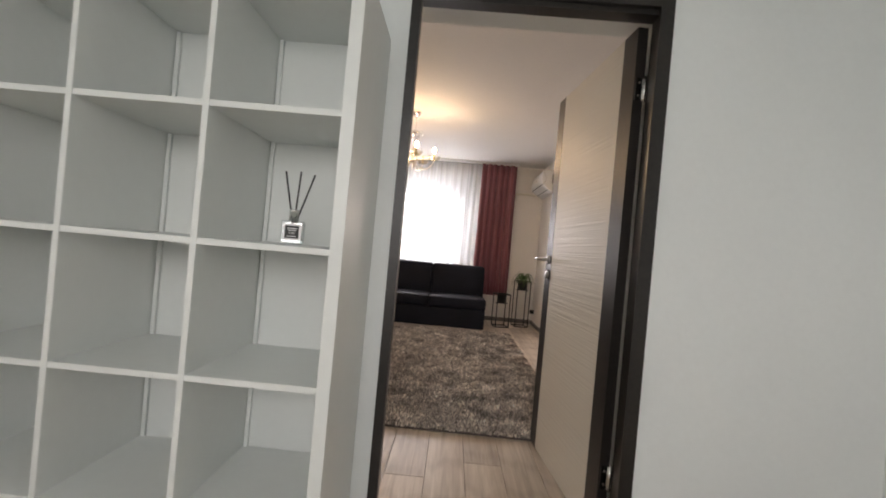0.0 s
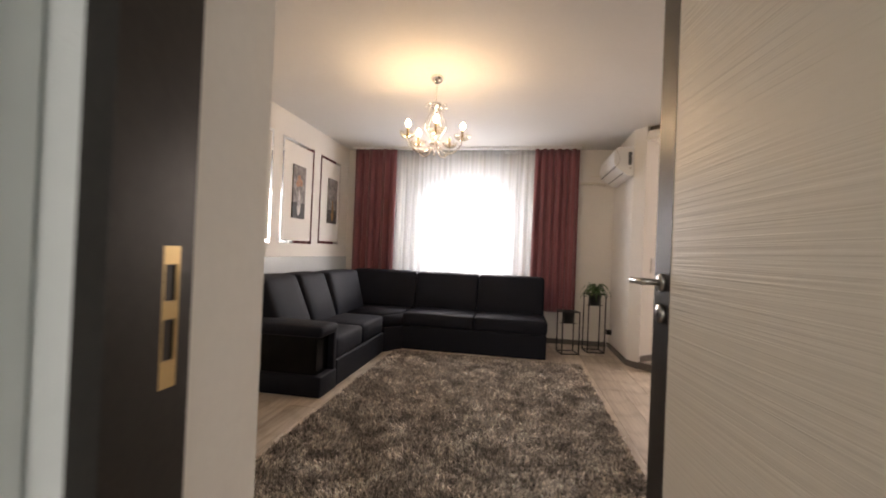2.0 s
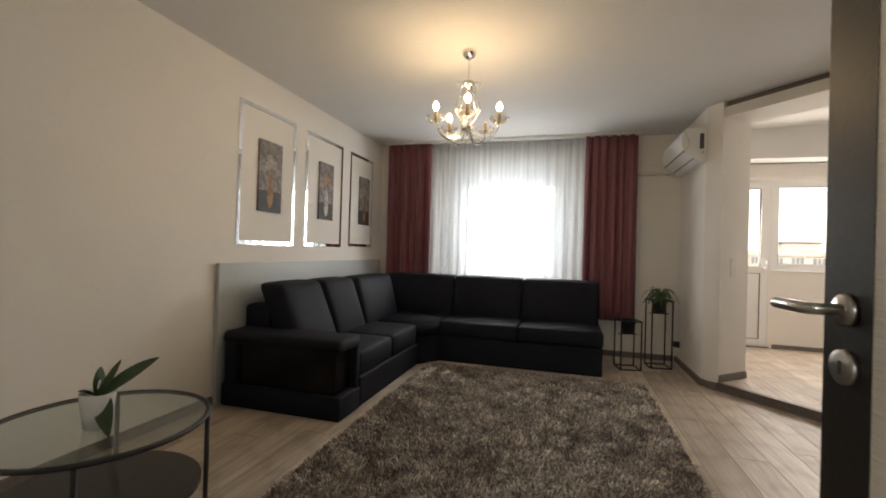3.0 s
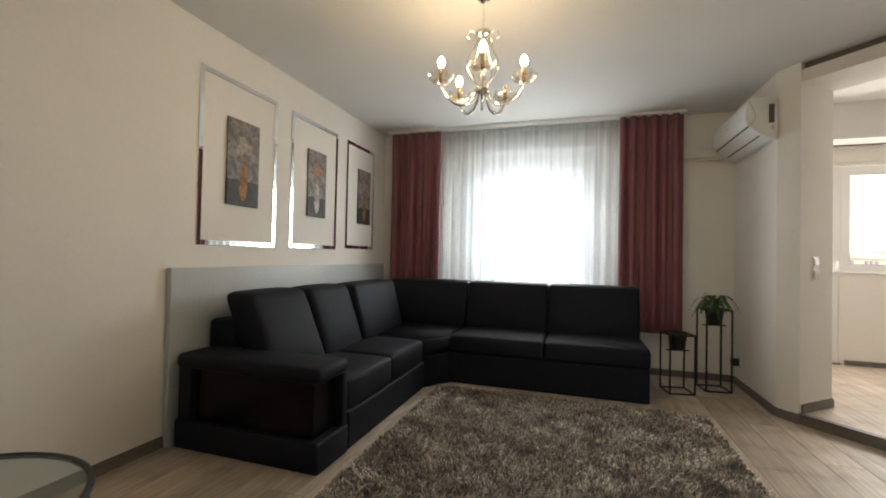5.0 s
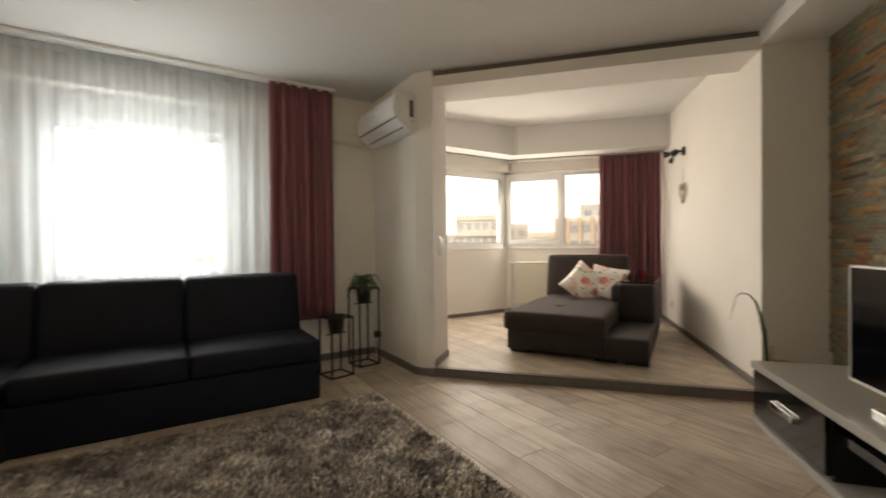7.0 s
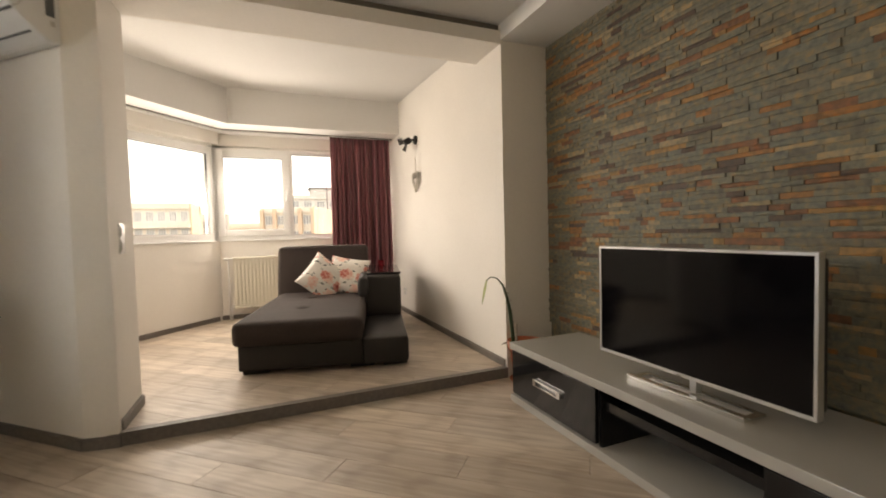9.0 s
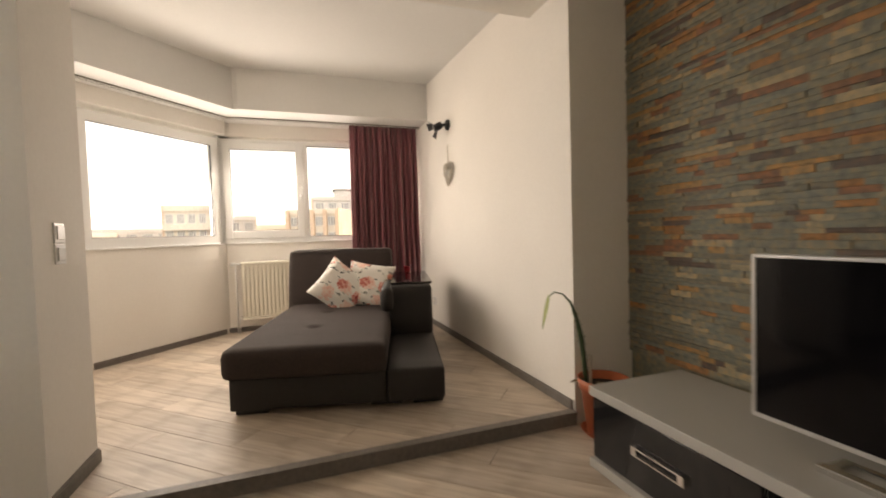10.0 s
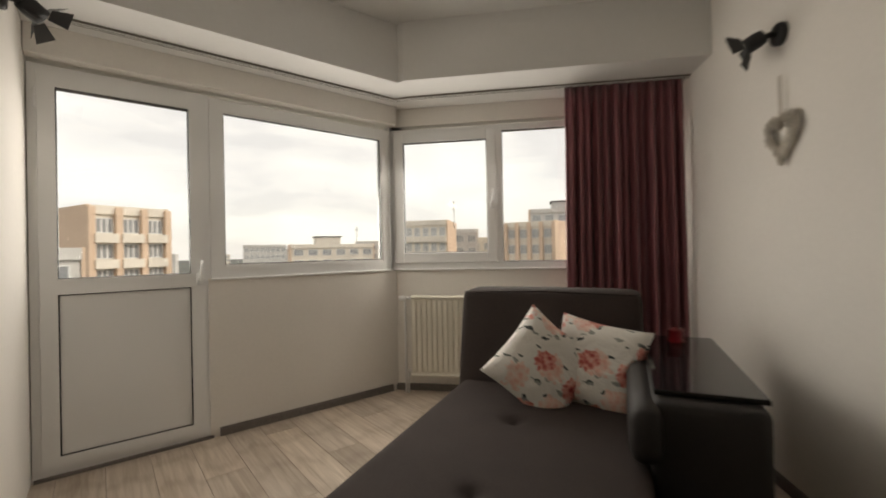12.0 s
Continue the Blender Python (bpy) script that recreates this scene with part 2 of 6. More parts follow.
    nt.links.new(tc.outputs["Object"], crease.inputs["Vector"])
    bp = nt.nodes.new("ShaderNodeBump")
    bp.inputs["Strength"].default_value, bp.inputs["Distance"].default_value = 0.7, 0.02
    nt.links.new(crease.outputs["Fac"], bp.inputs["Height"])
    nt.links.new(bp.outputs["Normal"], b.inputs["Normal"])
    return m


def relief_panel():
    """Cream laminate pressed with wavy horizontal ridges."""
    m, nt, b, tc = link_mat("cream_relief_laminate", 0.4)
    b.inputs["Base Color"].default_value = (0.70, 0.65, 0.57, 1)
    mp = nt.nodes.new("ShaderNodeMapping")
    mp.inputs["Scale"].default_value = (1, 3.0, 95)
    nt.links.new(tc.outputs["Object"], mp.inputs["Vector"])
    n = nt.nodes.new("ShaderNodeTexNoise")
    n.inputs["Scale"].default_value, n.inputs["Detail"].default_value, n.inputs["Distortion"].default_value = 1.0, 2.5, 0.5
    nt.links.new(mp.outputs[0], n.inputs["Vector"])
    bp = nt.nodes.new("ShaderNodeBump")
    bp.inputs["Strength"].default_value, bp.inputs["Distance"].default_value = 0.8, 0.0035
    nt.links.new(n.outputs["Fac"], bp.inputs["Height"])
    nt.links.new(bp.outputs["Normal"], b.inputs["Normal"])
    return m


def clear_pane(name, gloss=0.05, tint=(0.97, 0.98, 0.98)):
    m = bpy.data.materials.new(name)
    m.use_nodes = True
    nt = m.node_tree
    nt.nodes.clear()
    out, mix = nt.nodes.new("ShaderNodeOutputMaterial"), nt.nodes.new("ShaderNodeMixShader")
    tr, gl = nt.nodes.new("ShaderNodeBsdfTransparent"), nt.nodes.new("ShaderNodeBsdfGlossy")
    tr.inputs["Color"].default_value = (*tint, 1)
    gl.inputs["Roughness"].default_value = 0.02
    mix.inputs[0].default_value = gloss
    nt.links.new(tr.outputs[0], mix.inputs[1])
    nt.links.new(gl.outputs[0], mix.inputs[2])
    nt.links.new(mix.outputs[0], out.inputs[0])
    return m


def voile(name="white_voile", share=0.38, gather=True):
    """Sheer white curtain: part clear, part scattering."""
    m = bpy.data.materials.new(name)
    m.use_nodes = True
    nt = m.node_tree
    nt.nodes.clear()
    out, mix, mix2 = nt.nodes.new("ShaderNodeOutputMaterial"), nt.nodes.new("ShaderNodeMixShader"), nt.nodes.new("ShaderNodeMixShader")
    tr, tl, df = nt.nodes.new("ShaderNodeBsdfTransparent"), nt.nodes.new("ShaderNodeBsdfTranslucent"), nt.nodes.new("ShaderNodeBsdfDiffuse")
    for n in (tl, df):
        n.inputs["Color"].default_value = (0.80, 0.87, 0.94, 1)
    mix2.inputs[0].default_value = 0.6
    mix.inputs[0].default_value = share
    if gather:
        tc, mp, nz, mr = nt.nodes.new("ShaderNodeTexCoord"), nt.nodes.new("ShaderNodeMapping"), nt.nodes.new("ShaderNodeTexNoise"), nt.nodes.new("ShaderNodeMapRange")
        mp.inputs["Scale"].default_value = (26, 6, 0.35)
        nz.inputs["Scale"].default_value, nz.inputs["Detail"].default_value = 1.0, 3
        mr.inputs["From Min"].default_value, mr.inputs["From Max"].default_value = 0.35, 0.66
        mr.inputs["To Min"].default_value, mr.inputs["To Max"].default_value = share * 0.85, share * 1.2
        nt.links.new(tc.outputs["Object"], mp.inputs["Vector"])
        nt.links.new(mp.outputs[0], nz.inputs["Vector"])
        nt.links.new(nz.outputs["Fac"], mr.inputs["Value"])
        nt.links.new(mr.outputs[0], mix.inputs[0])
    nt.links.new(tl.outputs[0], mix2.inputs[1])
    nt.links.new(df.outputs[0], mix2.inputs[2])
    nt.links.new(tr.outputs[0], mix.inputs[1])
    nt.links.new(mix2.outputs[0], mix.inputs[2])
    nt.links.new(mix.outputs[0], out.inputs[0])
    return m


def glow(name, color, strength):
    m = bpy.data.materials.new(name)
    m.use_nodes = True
    b = m.node_tree.nodes["Principled BSDF"]
    b.inputs["Emission Color"].default_value, b.inputs["Emission Strength"].default_value = (*color, 1), strength
    return m


M_WALL = material("wall_paint", (0.82, 0.785, 0.735), 0.75, vary=0.02, grain=0.015, scale=12, bump=0.12, bump_scale=220)
M_HALLWALL = material("hall_paint", (0.74, 0.77, 0.76), 0.75, vary=0.02, grain=0.012, scale=12, bump=0.12, bump_scale=220)
M_CEIL = material("ceiling_paint", (0.75, 0.742, 0.725), 0.8, vary=0.015, grain=0.01, bump=0.06, bump_scale=150)
M_PVC = material("white_pvc", (0.82, 0.82, 0.81), 0.3, vary=0.015)
M_BASE = material("grey_baseboard", (0.17, 0.15, 0.135), 0.5, vary=0.1, grain=0.15, scale=10)
M_FLOOR = material("floor_joint", (0.09, 0.07, 0.055), 0.7)
M_WENGE = material("wenge_veneer", (0.015, 0.0115, 0.010), 0.38, vary=0.1, grain=0.25, scale=14, bump=0.1, bump_scale=90)
M_SOFA = material("black_leather", (0.0062, 0.0078, 0.0150), 0.68, vary=0.15, grain=0.12, scale=20, bump=0.3, bump_scale=240, specular_ior_level=0.24)
M_RUGBASE = material("rug_backing", (0.12, 0.10, 0.09), 0.95)
M_RECLINER = material("brown_grey_fabric", (0.040, 0.028, 0.025), 0.9, vary=0.1, grain=0.2, scale=40, bump=0.3, bump_scale=500)
M_LEATHERETTE = material("dark_leatherette", (0.016, 0.0125, 0.0115), 0.6, vary=0.12, grain=0.15, scale=40, bump=0.25, bump_scale=300)
M_CURTAIN = material("burgundy_satin", (0.218, 0.067, 0.080), 0.5, vary=0.08, grain=0.08, scale=30, bump=0.1, bump_scale=300, sheen_weight=0.2)
M_STONE, M_STONES = slate("slate_stone", False), slate("slate_stones", True)
M_BLACKGLOSS = material("black_gloss_panel", (0.012, 0.012, 0.013), 0.08)
M_NICHE = material("black_niche_panel", (0.004, 0.004, 0.005), 0.22, specular_ior_level=0.18)
M_WHITEGLOSS = material("pale_grey_lacquer", (0.40, 0.39, 0.365), 0.24, vary=0.02)

M_PLANK, M_SHAG, M_FLORAL, M_RELIEF = wood_planks(), shag(), floral(), relief_panel()
M_PANE, M_VOILE = clear_pane("window_glass"), voile()
M_TABLEGLASS = clear_pane("table_glass", 0.12, (0.88, 0.93, 0.92))
M_BOTTLE = clear_pane("bottle_glass", 0.18, (0.9, 0.92, 0.93))
M_DISH = clear_pane("cut_glass", 0.34, (0.90, 0.86, 0.78))
M_BULB = glow("warm_bulb", (1.0, 0.77, 0.46), 92.0)
M_CHROME = material("chrome", (0.78, 0.77, 0.75), 0.08, 1.0)
M_BRUSHED = material("brushed_nickel", (0.45, 0.43, 0.40), 0.3, 1.0, grain=0.05)
M_MIRROR = material("mirror_strip", (0.9, 0.9, 0.9), 0.02, 1.0)
M_BLACKMETAL = material("black_metal", (0.012, 0.012, 0.013), 0.45, vary=0.1)
M_SHELF = material("white_melamine", (0.74, 0.77, 0.75), 0.3, vary=0.015, grain=0.01, bump=0.05, bump_scale=200)
M_HEADBOARD = material("pale_grey_board", (0.50, 0.53, 0.53), 0.32, vary=0.04, grain=0.03)
M_SCREEN = material("tv_screen", (0.003, 0.003, 0.004), 0.10, specular_ior_level=0.25)
M_SILVER = material("silver_plastic", (0.62, 0.62, 0.62), 0.3, 0.6)
M_FOOT = material("satin_aluminium", (0.75, 0.75, 0.74), 0.25, 1.0)
M_TERRA = material("terracotta_plastic", (0.42, 0.105, 0.04), 0.5, vary=0.08, grain=0.06)
M_WHITEPOT = material("white_ceramic", (0.8, 0.79, 0.77), 0.25)
M_SOIL = material("potting_soil", (0.03, 0.022, 0.016), 0.95, vary=0.3, grain=0.4, bump=0.6, bump_scale=60)
M_LEAF = material("green_leaf", (0.034, 0.066, 0.022), 0.45, vary=0.3, grain=0.15, scale=30)
M_FERN = material("fern_leaf", (0.06, 0.12, 0.035), 0.55, vary=0.35, grain=0.2, scale=40)
M_LIMP = material("yellowing_leaf", (0.30, 0.33, 0.12), 0.55, vary=0.35, grain=0.2, scale=40)
M_DRYSTEM = material("dry_stem", (0.16, 0.13, 0.07), 0.8, vary=0.3, grain=0.3, scale=40, bump=0.5)
M_WICKER = material("whitewashed_wicker", (0.52, 0.48, 0.42), 0.8, vary=0.2, grain=0.3, scale=40)
M_RIBBON = material("jute_ribbon", (0.42, 0.37, 0.30), 0.9, grain=0.2, scale=60)
M_REDGLASS = material("red_glass", (0.45, 0.02, 0.035), 0.06, transmission_weight=0.55, ior=1.45)
M_RADIATOR = material("cream_enamel", (0.74, 0.70, 0.60), 0.35, vary=0.02)
M_LABEL = material("black_label", (0.01, 0.01, 0.01), 0.5)
M_INK = material("white_print", (0.75, 0.75, 0.75), 0.6)
M_BRASS = material("brass_plate", (0.62, 0.46, 0.24), 0.3, 1.0)
M_PASSEPARTOUT = material("matte_card", (0.74, 0.71, 0.66), 0.85, vary=0.02)
M_TRACK = material("shadow_gap", (0.16, 0.14, 0.12), 0.8)
M_RED = material("red_fabric_trim", (0.3, 0.04, 0.035), 0.8)
# outside
M_ORANGE = material("ochre_render", (0.68, 0.51, 0.38), 0.9, vary=0.12, grain=0.08, scale=1.2)
M_BEIGE = material("beige_concrete", (0.76, 0.70, 0.61), 0.9, vary=0.15, grain=0.1, scale=1.2)
M_GREYRENDER = material("grey_concrete", (0.62, 0.60, 0.57), 0.9, vary=0.15, grain=0.1, scale=1.2)
M_FARGLASS = material("dark_window", (0.30, 0.31, 0.32), 0.15)
M_SLOT = material("dark_slot", (0.10, 0.105, 0.11), 0.4)
M_FARFRAME = material("window_frame_white", (0.74, 0.74, 0.72), 0.6)
M_ROOF = material("bitumen_roof", (0.10, 0.10, 0.10), 0.9, vary=0.2, scale=1.0)
M_GROUND = material("city_ground", (0.10, 0.105, 0.09), 0.95, vary=0.4, grain=0.3, scale=0.05)


def painting(name, vase, flower):
    """A dark still life: rough grey ground, table edge below, vase and three blooms as plain shapes."""
    m, nt, b, tc = link_mat(name, 0.55)
    n = nt.nodes.new("ShaderNodeTexNoise")
    n.inputs["Scale"].default_value, n.inputs["Detail"].default_value, n.inputs["Distortion"].default_value = 14.0, 8, 1.2
    nt.links.new(tc.outputs["Object"], n.inputs["Vector"])
    ground = ramp_node(nt, [(0.3, (0.07, 0.06, 0.055)), (0.5, (0.20, 0.17, 0.155)), (0.7, (0.36, 0.32, 0.30))])
    nt.links.new(n.outputs["Fac"], ground.inputs["Fac"])
    table = ramp_node(nt, [(0.3, (0.012, 0.012, 0.013)), (0.7, (0.06, 0.045, 0.035))])
    nt.links.new(n.outputs["Fac"], table.inputs["Fac"])
    sep = nt.nodes.new("ShaderNodeSeparateXYZ")
    nt.links.new(tc.outputs["Object"], sep.inputs[0])

    wob = nt.nodes.new("ShaderNodeTexNoise")
    wob.inputs["Scale"].default_value, wob.inputs["Detail"].default_value = 26.0, 4
    nt.links.new(tc.outputs["Object"], wob.inputs["Vector"])
    lift = nt.nodes.new("ShaderNodeVectorMath")
    lift.operation = "SUBTRACT"
    lift.inputs[1].default_value = (0.5, 0.5, 0.5)
    nt.links.new(wob.outputs["Color"], lift.inputs[0])
    push = nt.nodes.new("ShaderNodeVectorMath")
    push.operation = "MULTIPLY_ADD"
    push.inputs[1].default_value = (0, 0.035, 0.035)
    nt.links.new(lift.outputs[0], push.inputs[0])
    nt.links.new(tc.outputs["Object"], push.inputs[2])

    def inside(cy, cz, ry, rz):
        mp = nt.nodes.new("ShaderNodeMapping")
        mp.vector_type = "TEXTURE"
        mp.inputs["Location"].default_value, mp.inputs["Scale"].default_value = (0, cy, cz), (1, ry, rz)
        nt.links.new(push.outputs[0], mp.inputs["Vector"])
        ln = nt.nodes.new("ShaderNodeVectorMath")
        ln.operation = "LENGTH"
        nt.links.new(mp.outputs[0], ln.inputs[0])
        lt = nt.nodes.new("ShaderNodeMath")
        lt.operation = "LESS_THAN"
        lt.inputs[1].default_value = 1.0
        nt.links.new(ln.outputs["Value"], lt.inputs[0])
        return lt.outputs[0]

    low = nt.nodes.new("ShaderNodeMath")
    low.operation = "LESS_THAN"
    low.inputs[1].default_value = -0.12
    nt.links.new(sep.outputs["Z"], low.inputs[0])
    col = mix_node(nt, "MIX", low.outputs[0], ground.outputs[0], table.outputs[0])
    streak = ramp_node(nt, [(0.3, (0.25, 0.22, 0.2)), (0.5, (0.9, 0.85, 0.8)), (0.7, (1.5, 1.4, 1.2))])
    nt.links.new(wob.outputs["Fac"], streak.inputs["Fac"])
    body = mix_node(nt, "MULTIPLY", 0.9, vase, streak.outputs[0])
    col = mix_node(nt, "MIX", inside(0.0, -0.15, 0.036, 0.11), col, body)
    col = mix_node(nt, "MIX", inside(0.0, -0.03, 0.018, 0.06), col, body)
    for cy, cz, r in ((-0.038, 0.085, 0.035), (0.034, 0.105, 0.036), (-0.01, 0.155, 0.034)):
        col = mix_node(nt, "MIX", inside(cy, cz, r, r), col, mix_node(nt, "MULTIPLY", 0.8, flower, streak.outputs[0]))
    nt.links.new(col, b.inputs["Base Color"])
    return m


M_ART = [painting("still_life_amber", (0.36, 0.16, 0.035), (0.44, 0.38, 0.32)), painting("still_life_white", (0.5, 0.46, 0.45), (0.45, 0.22, 0.13)),
         painting("still_life_gold", (0.28, 0.15, 0.04), (0.30, 0.27, 0.25))]

# ---- helpers for building ----
def add_box(bm, x0, x1, y0, y1, z0, z1, m=None):
    vs = [bm.verts.new((x, y, z)) for z in (z0, z1) for x, y in ((x0, y0), (x1, y0), (x1, y1), (x0, y1))]
    for f in ((3, 2, 1, 0), (4, 5, 6, 7), (0, 1, 5, 4), (1, 2, 6, 5), (2, 3, 7, 6), (3, 0, 4, 7)):
        bm.faces.new([vs[i] for i in f])
    if m is not None:
        bmesh.ops.transform(bm, matrix=m, verts=vs)
    return vs


def boxes(*spec):
    bm = bmesh.new()
    for s in spec:
        add_box(bm, *s)
    return bm


def soft_box(x0, x1, y0, y1, z0, z1, r=0.01, seg=2):
    bm = boxes((x0, x1, y0, y1, z0, z1))
    bmesh.ops.bevel(bm, geom=bm.edges[:] + bm.verts[:], offset=r, segments=seg, profile=0.5, affect="EDGES")
    return bm


def prism(points, z0, z1):
    """An upright prism on a plan polygon (counter-clockwise)."""
    bm = bmesh.new()
    lo = [bm.verts.new((x, y, z0)) for x, y in points]
    hi = [bm.verts.new((x, y, z1)) for x, y in points]
    n = len(points)
    bm.faces.new(lo[::-1])
    bm.faces.new(hi)
    for i in range(n):
        bm.faces.new((lo[i], lo[(i + 1) % n], hi[(i + 1) % n], hi[i]))
    return bm


def tube(points, r, seg=8, closed=False, caps=True):
    """A round bar along a line of points."""
    bm = bmesh.new()
    pts = [Vector(p) for p in points]
    n = len(pts)
    rings = []
    side = None
    for i, p in enumerate(pts):
        a = pts[(i - 1) % n] if (closed or i > 0) else pts[0]
        b = pts[(i + 1) % n] if (closed or i < n - 1) else pts[-1]
        d = (b - a).normalized()
        if side is None:
            side = d.orthogonal().normalized()
        side = (side - d * side.dot(d)).normalized()
        up = d.cross(side)
        rad = r[i] if isinstance(r, (list, tuple)) else r
        rings.append([bm.verts.new(p + rad * (math.cos(2 * math.pi * k / seg) * side + math.sin(2 * math.pi * k / seg) * up)) for k in range(seg)])
    for i in range(n if closed else n - 1):
        r0, r1 = rings[i], rings[(i + 1) % n]
        for k in range(seg):
            bm.faces.new((r0[k], r0[(k + 1) % seg], r1[(k + 1) % seg], r1[k]))
    if caps and not closed:
        bm.faces.new(rings[0][::-1])
        bm.faces.new(rings[-1])
    return bm


def lathe(profile, seg=24, center=(0, 0, 0), caps=True):
    """A turned shape from (radius, height) pairs."""
    bm = bmesh.new()
    cx, cy, cz = center
    rings = [[bm.verts.new((cx + r * math.cos(2 * math.pi * k / seg), cy + r * math.sin(2 * math.pi * k / seg), cz + z)) for k in range(seg)] for r, z in profile]
    for a, b in zip(rings, rings[1:]):
        for k in range(seg):
            bm.faces.new((a[k], a[(k + 1) % seg], b[(k + 1) % seg], b[k]))
    if caps:
        bm.faces.new(rings[0][::-1])
        bm.faces.new(rings[-1])
    return bm


def part(name, bm, mat, parent=None, label="", m=None, smooth=False):
    """Links a bmesh as one mesh object, under a thing or a part."""
    bmesh.ops.recalc_face_normals(bm, faces=bm.faces[:])
    me = bpy.data.meshes.new(name)
    if smooth:
        for f in bm.faces:
            f.smooth = True
    bm.to_mesh(me)
    bm.free()
    me.materials.append(mat)
    ob = new(name, me)
    if m is not None:
        ob.matrix_basis = m
    if parent is not None:
        ob.parent = parent
    if label:
        tagged(ob, label)
    return ob


def thing(name, m, label, category, group="", kind=""):
    ob = new(name)
    ob.empty_display_size = 0.1
    ob.matrix_basis = m
    return tagged(ob, label, category, group, kind)


def structure(name, bm, mat, label, m=None, smooth=False):
    return tagged(part(name, bm, mat, None, label, m, smooth), kind="structure")


def rbox(x0, x1, y0, y1, z0, z1, r=0.03, puff=(0, 0, 0), cell=0.12, dents=()):
    """A padded box: rounded edges, faces swollen by puff along x, y and z; dents: (x, y, depth) in the top."""
    c = Vector(((x0 + x1) / 2, (y0 + y1) / 2, (z0 + z1) / 2))
    h = ((x1 - x0) / 2, (y1 - y0) / 2, (z1 - z0) / 2)
    r = min(r, *h)
    axes = []
    for s in h:
        inner = s - r
        n = max(1, int(round(2 * inner / cell)))
        mid = [-inner + 2 * inner * k / n for k in range(n + 1)] if inner > 1e-6 else [0.0]
        axes.append([-s, -s + r * 0.3] + mid + [s - r * 0.3, s])
    bm = bmesh.new()
    made = {}

    def vert(i, j, k):
        key = (i, j, k)
        if key not in made:
            p = Vector((axes[0][i], axes[1][j], axes[2][k]))
            q = Vector([max(-(h[a] - r), min(h[a] - r, p[a])) for a in range(3)])
            d = p - q
            if d.length > 1e-9:
                p = q + d.normalized() * r
            f = [1 - (p[a] / h[a]) ** 2 for a in range(3)]
            g = Vector((puff[0] * f[1] * f[2] * p[0] / h[0], puff[1] * f[0] * f[2] * p[1] / h[1], puff[2] * f[0] * f[1] * p[2] / h[2]))
            p = p + g + c
            for dx, dy, depth in dents:
                if k > len(axes[2]) // 2:
                    p.z -= depth * math.exp(-((p.x - dx) ** 2 + (p.y - dy) ** 2) / 0.0013)
            made[key] = bm.verts.new(p)
        return made[key]

    nx, ny, nz = (len(a) - 1 for a in axes)
    for i in range(nx):
        for j in range(ny):
            for k, flip in ((0, True), (nz, False)):
                q = [vert(i, j, k), vert(i + 1, j, k), vert(i + 1, j + 1, k), vert(i, j + 1, k)]
                bm.faces.new(q[::-1] if flip else q)
    for i in range(nx):
        for k in range(nz):
            for j, flip in ((0, False), (ny, True)):
                q = [vert(i, j, k), vert(i + 1, j, k), vert(i + 1, j, k + 1), vert(i, j, k + 1)]
                bm.faces.new(q[::-1] if flip else q)
    for j in range(ny):
        for k in range(nz):
            for i, flip in ((0, True), (nx, False)):
                q = [vert(i, j, k), vert(i, j + 1, k), vert(i, j + 1, k + 1), vert(i, j, k + 1)]
                bm.faces.new(q[::-1] if flip else q)
    return bm


# ---- the plan ----
# Living room: west wall x = WX, north wall y = NY, door wall y = DY0..DY1.
# The bay lies in a frame turned by 41.7 degrees about (2.166, 6.479): u along the stone wall, v across it.
WX, NY, DY0, DY1, CEIL, STEP = -1.88, 7.15, 1.72, 1.985, 2.55, 0.072
BAY = pose(2.166, 6.479, 0, 0, 0, 41.7)


def uv(u, v):
    p = BAY @ Vector((u, v, 0))
    return p.x, p.y


BY = 8.04                      # bay's north wall, inner face
BU = 2.65                      # bay's window wall, inner face
BV, SV = -2.40, -2.78          # bay's plain wall; stone wall
SU = -0.465                    # the step's line


# ---- floors, walls, ceilings ----
floor = structure("floor", boxes((-2.1, 4.4, -1.8, 8.3, -0.12, -0.012)), M_FLOOR, "limed oak laminate floor with plank joints")
structure("wall_west", boxes((WX - 0.2, WX, -1.8, 7.6, -0.1, 2.75)), M_WALL, "cream painted plaster wall")
GX0, GX1, GZ0, GZ1 = -0.78, 0.44, 0.84, 2.08
structure("wall_north", boxes((WX, -1.12, NY, NY + 0.15, -0.1, 2.75), (0.80, 1.76, NY, NY + 0.15, -0.1, 2.75), (-1.12, 0.80, NY, NY + 0.15, 2.29, 2.75),
                              (WX, GX0, NY + 0.15, NY + 0.4, -0.1, 2.75), (GX1, 1.76, NY + 0.15, NY + 0.4, -0.1, 2.75),
                              (GX0, GX1, NY + 0.15, NY + 0.4, -0.1, GZ0), (GX0, GX1, NY + 0.15, NY + 0.4, GZ1, 2.75)), M_WALL, "cream painted window wall with a shallow niche")
structure("wall_pier", prism([(1.76, 7.55), (1.76, 6.26), (1.85, 6.12), uv(-0.065, -0.06), (2.18, 8.04), (2.18, 8.4), (1.76, 8.4)], -0.1, 2.9), M_WALL, "cream painted pier between room and bay")
structure("wall_south", boxes((WX, 0.155, DY0, DY1, -0.1, 2.75), (1.10, 2.6, DY0, DY1, -0.1, 2.75), (0.155, 1.10, DY0, DY1, 2.06, 2.75)), M_HALLWALL, "pale painted wall with a doorway")
structure("wall_stone_backing", boxes((-3.6, SU, SV - 0.2, SV - 0.02, -0.1, 2.75)), M_STONE, "wall faced with split slate", BAY)
structure("wall_bay_plain", boxes((SU, BU + 0.3, SV - 0.2, BV, -0.1, 2.95)), M_WALL, "plain cream painted wall of the bay", BAY)
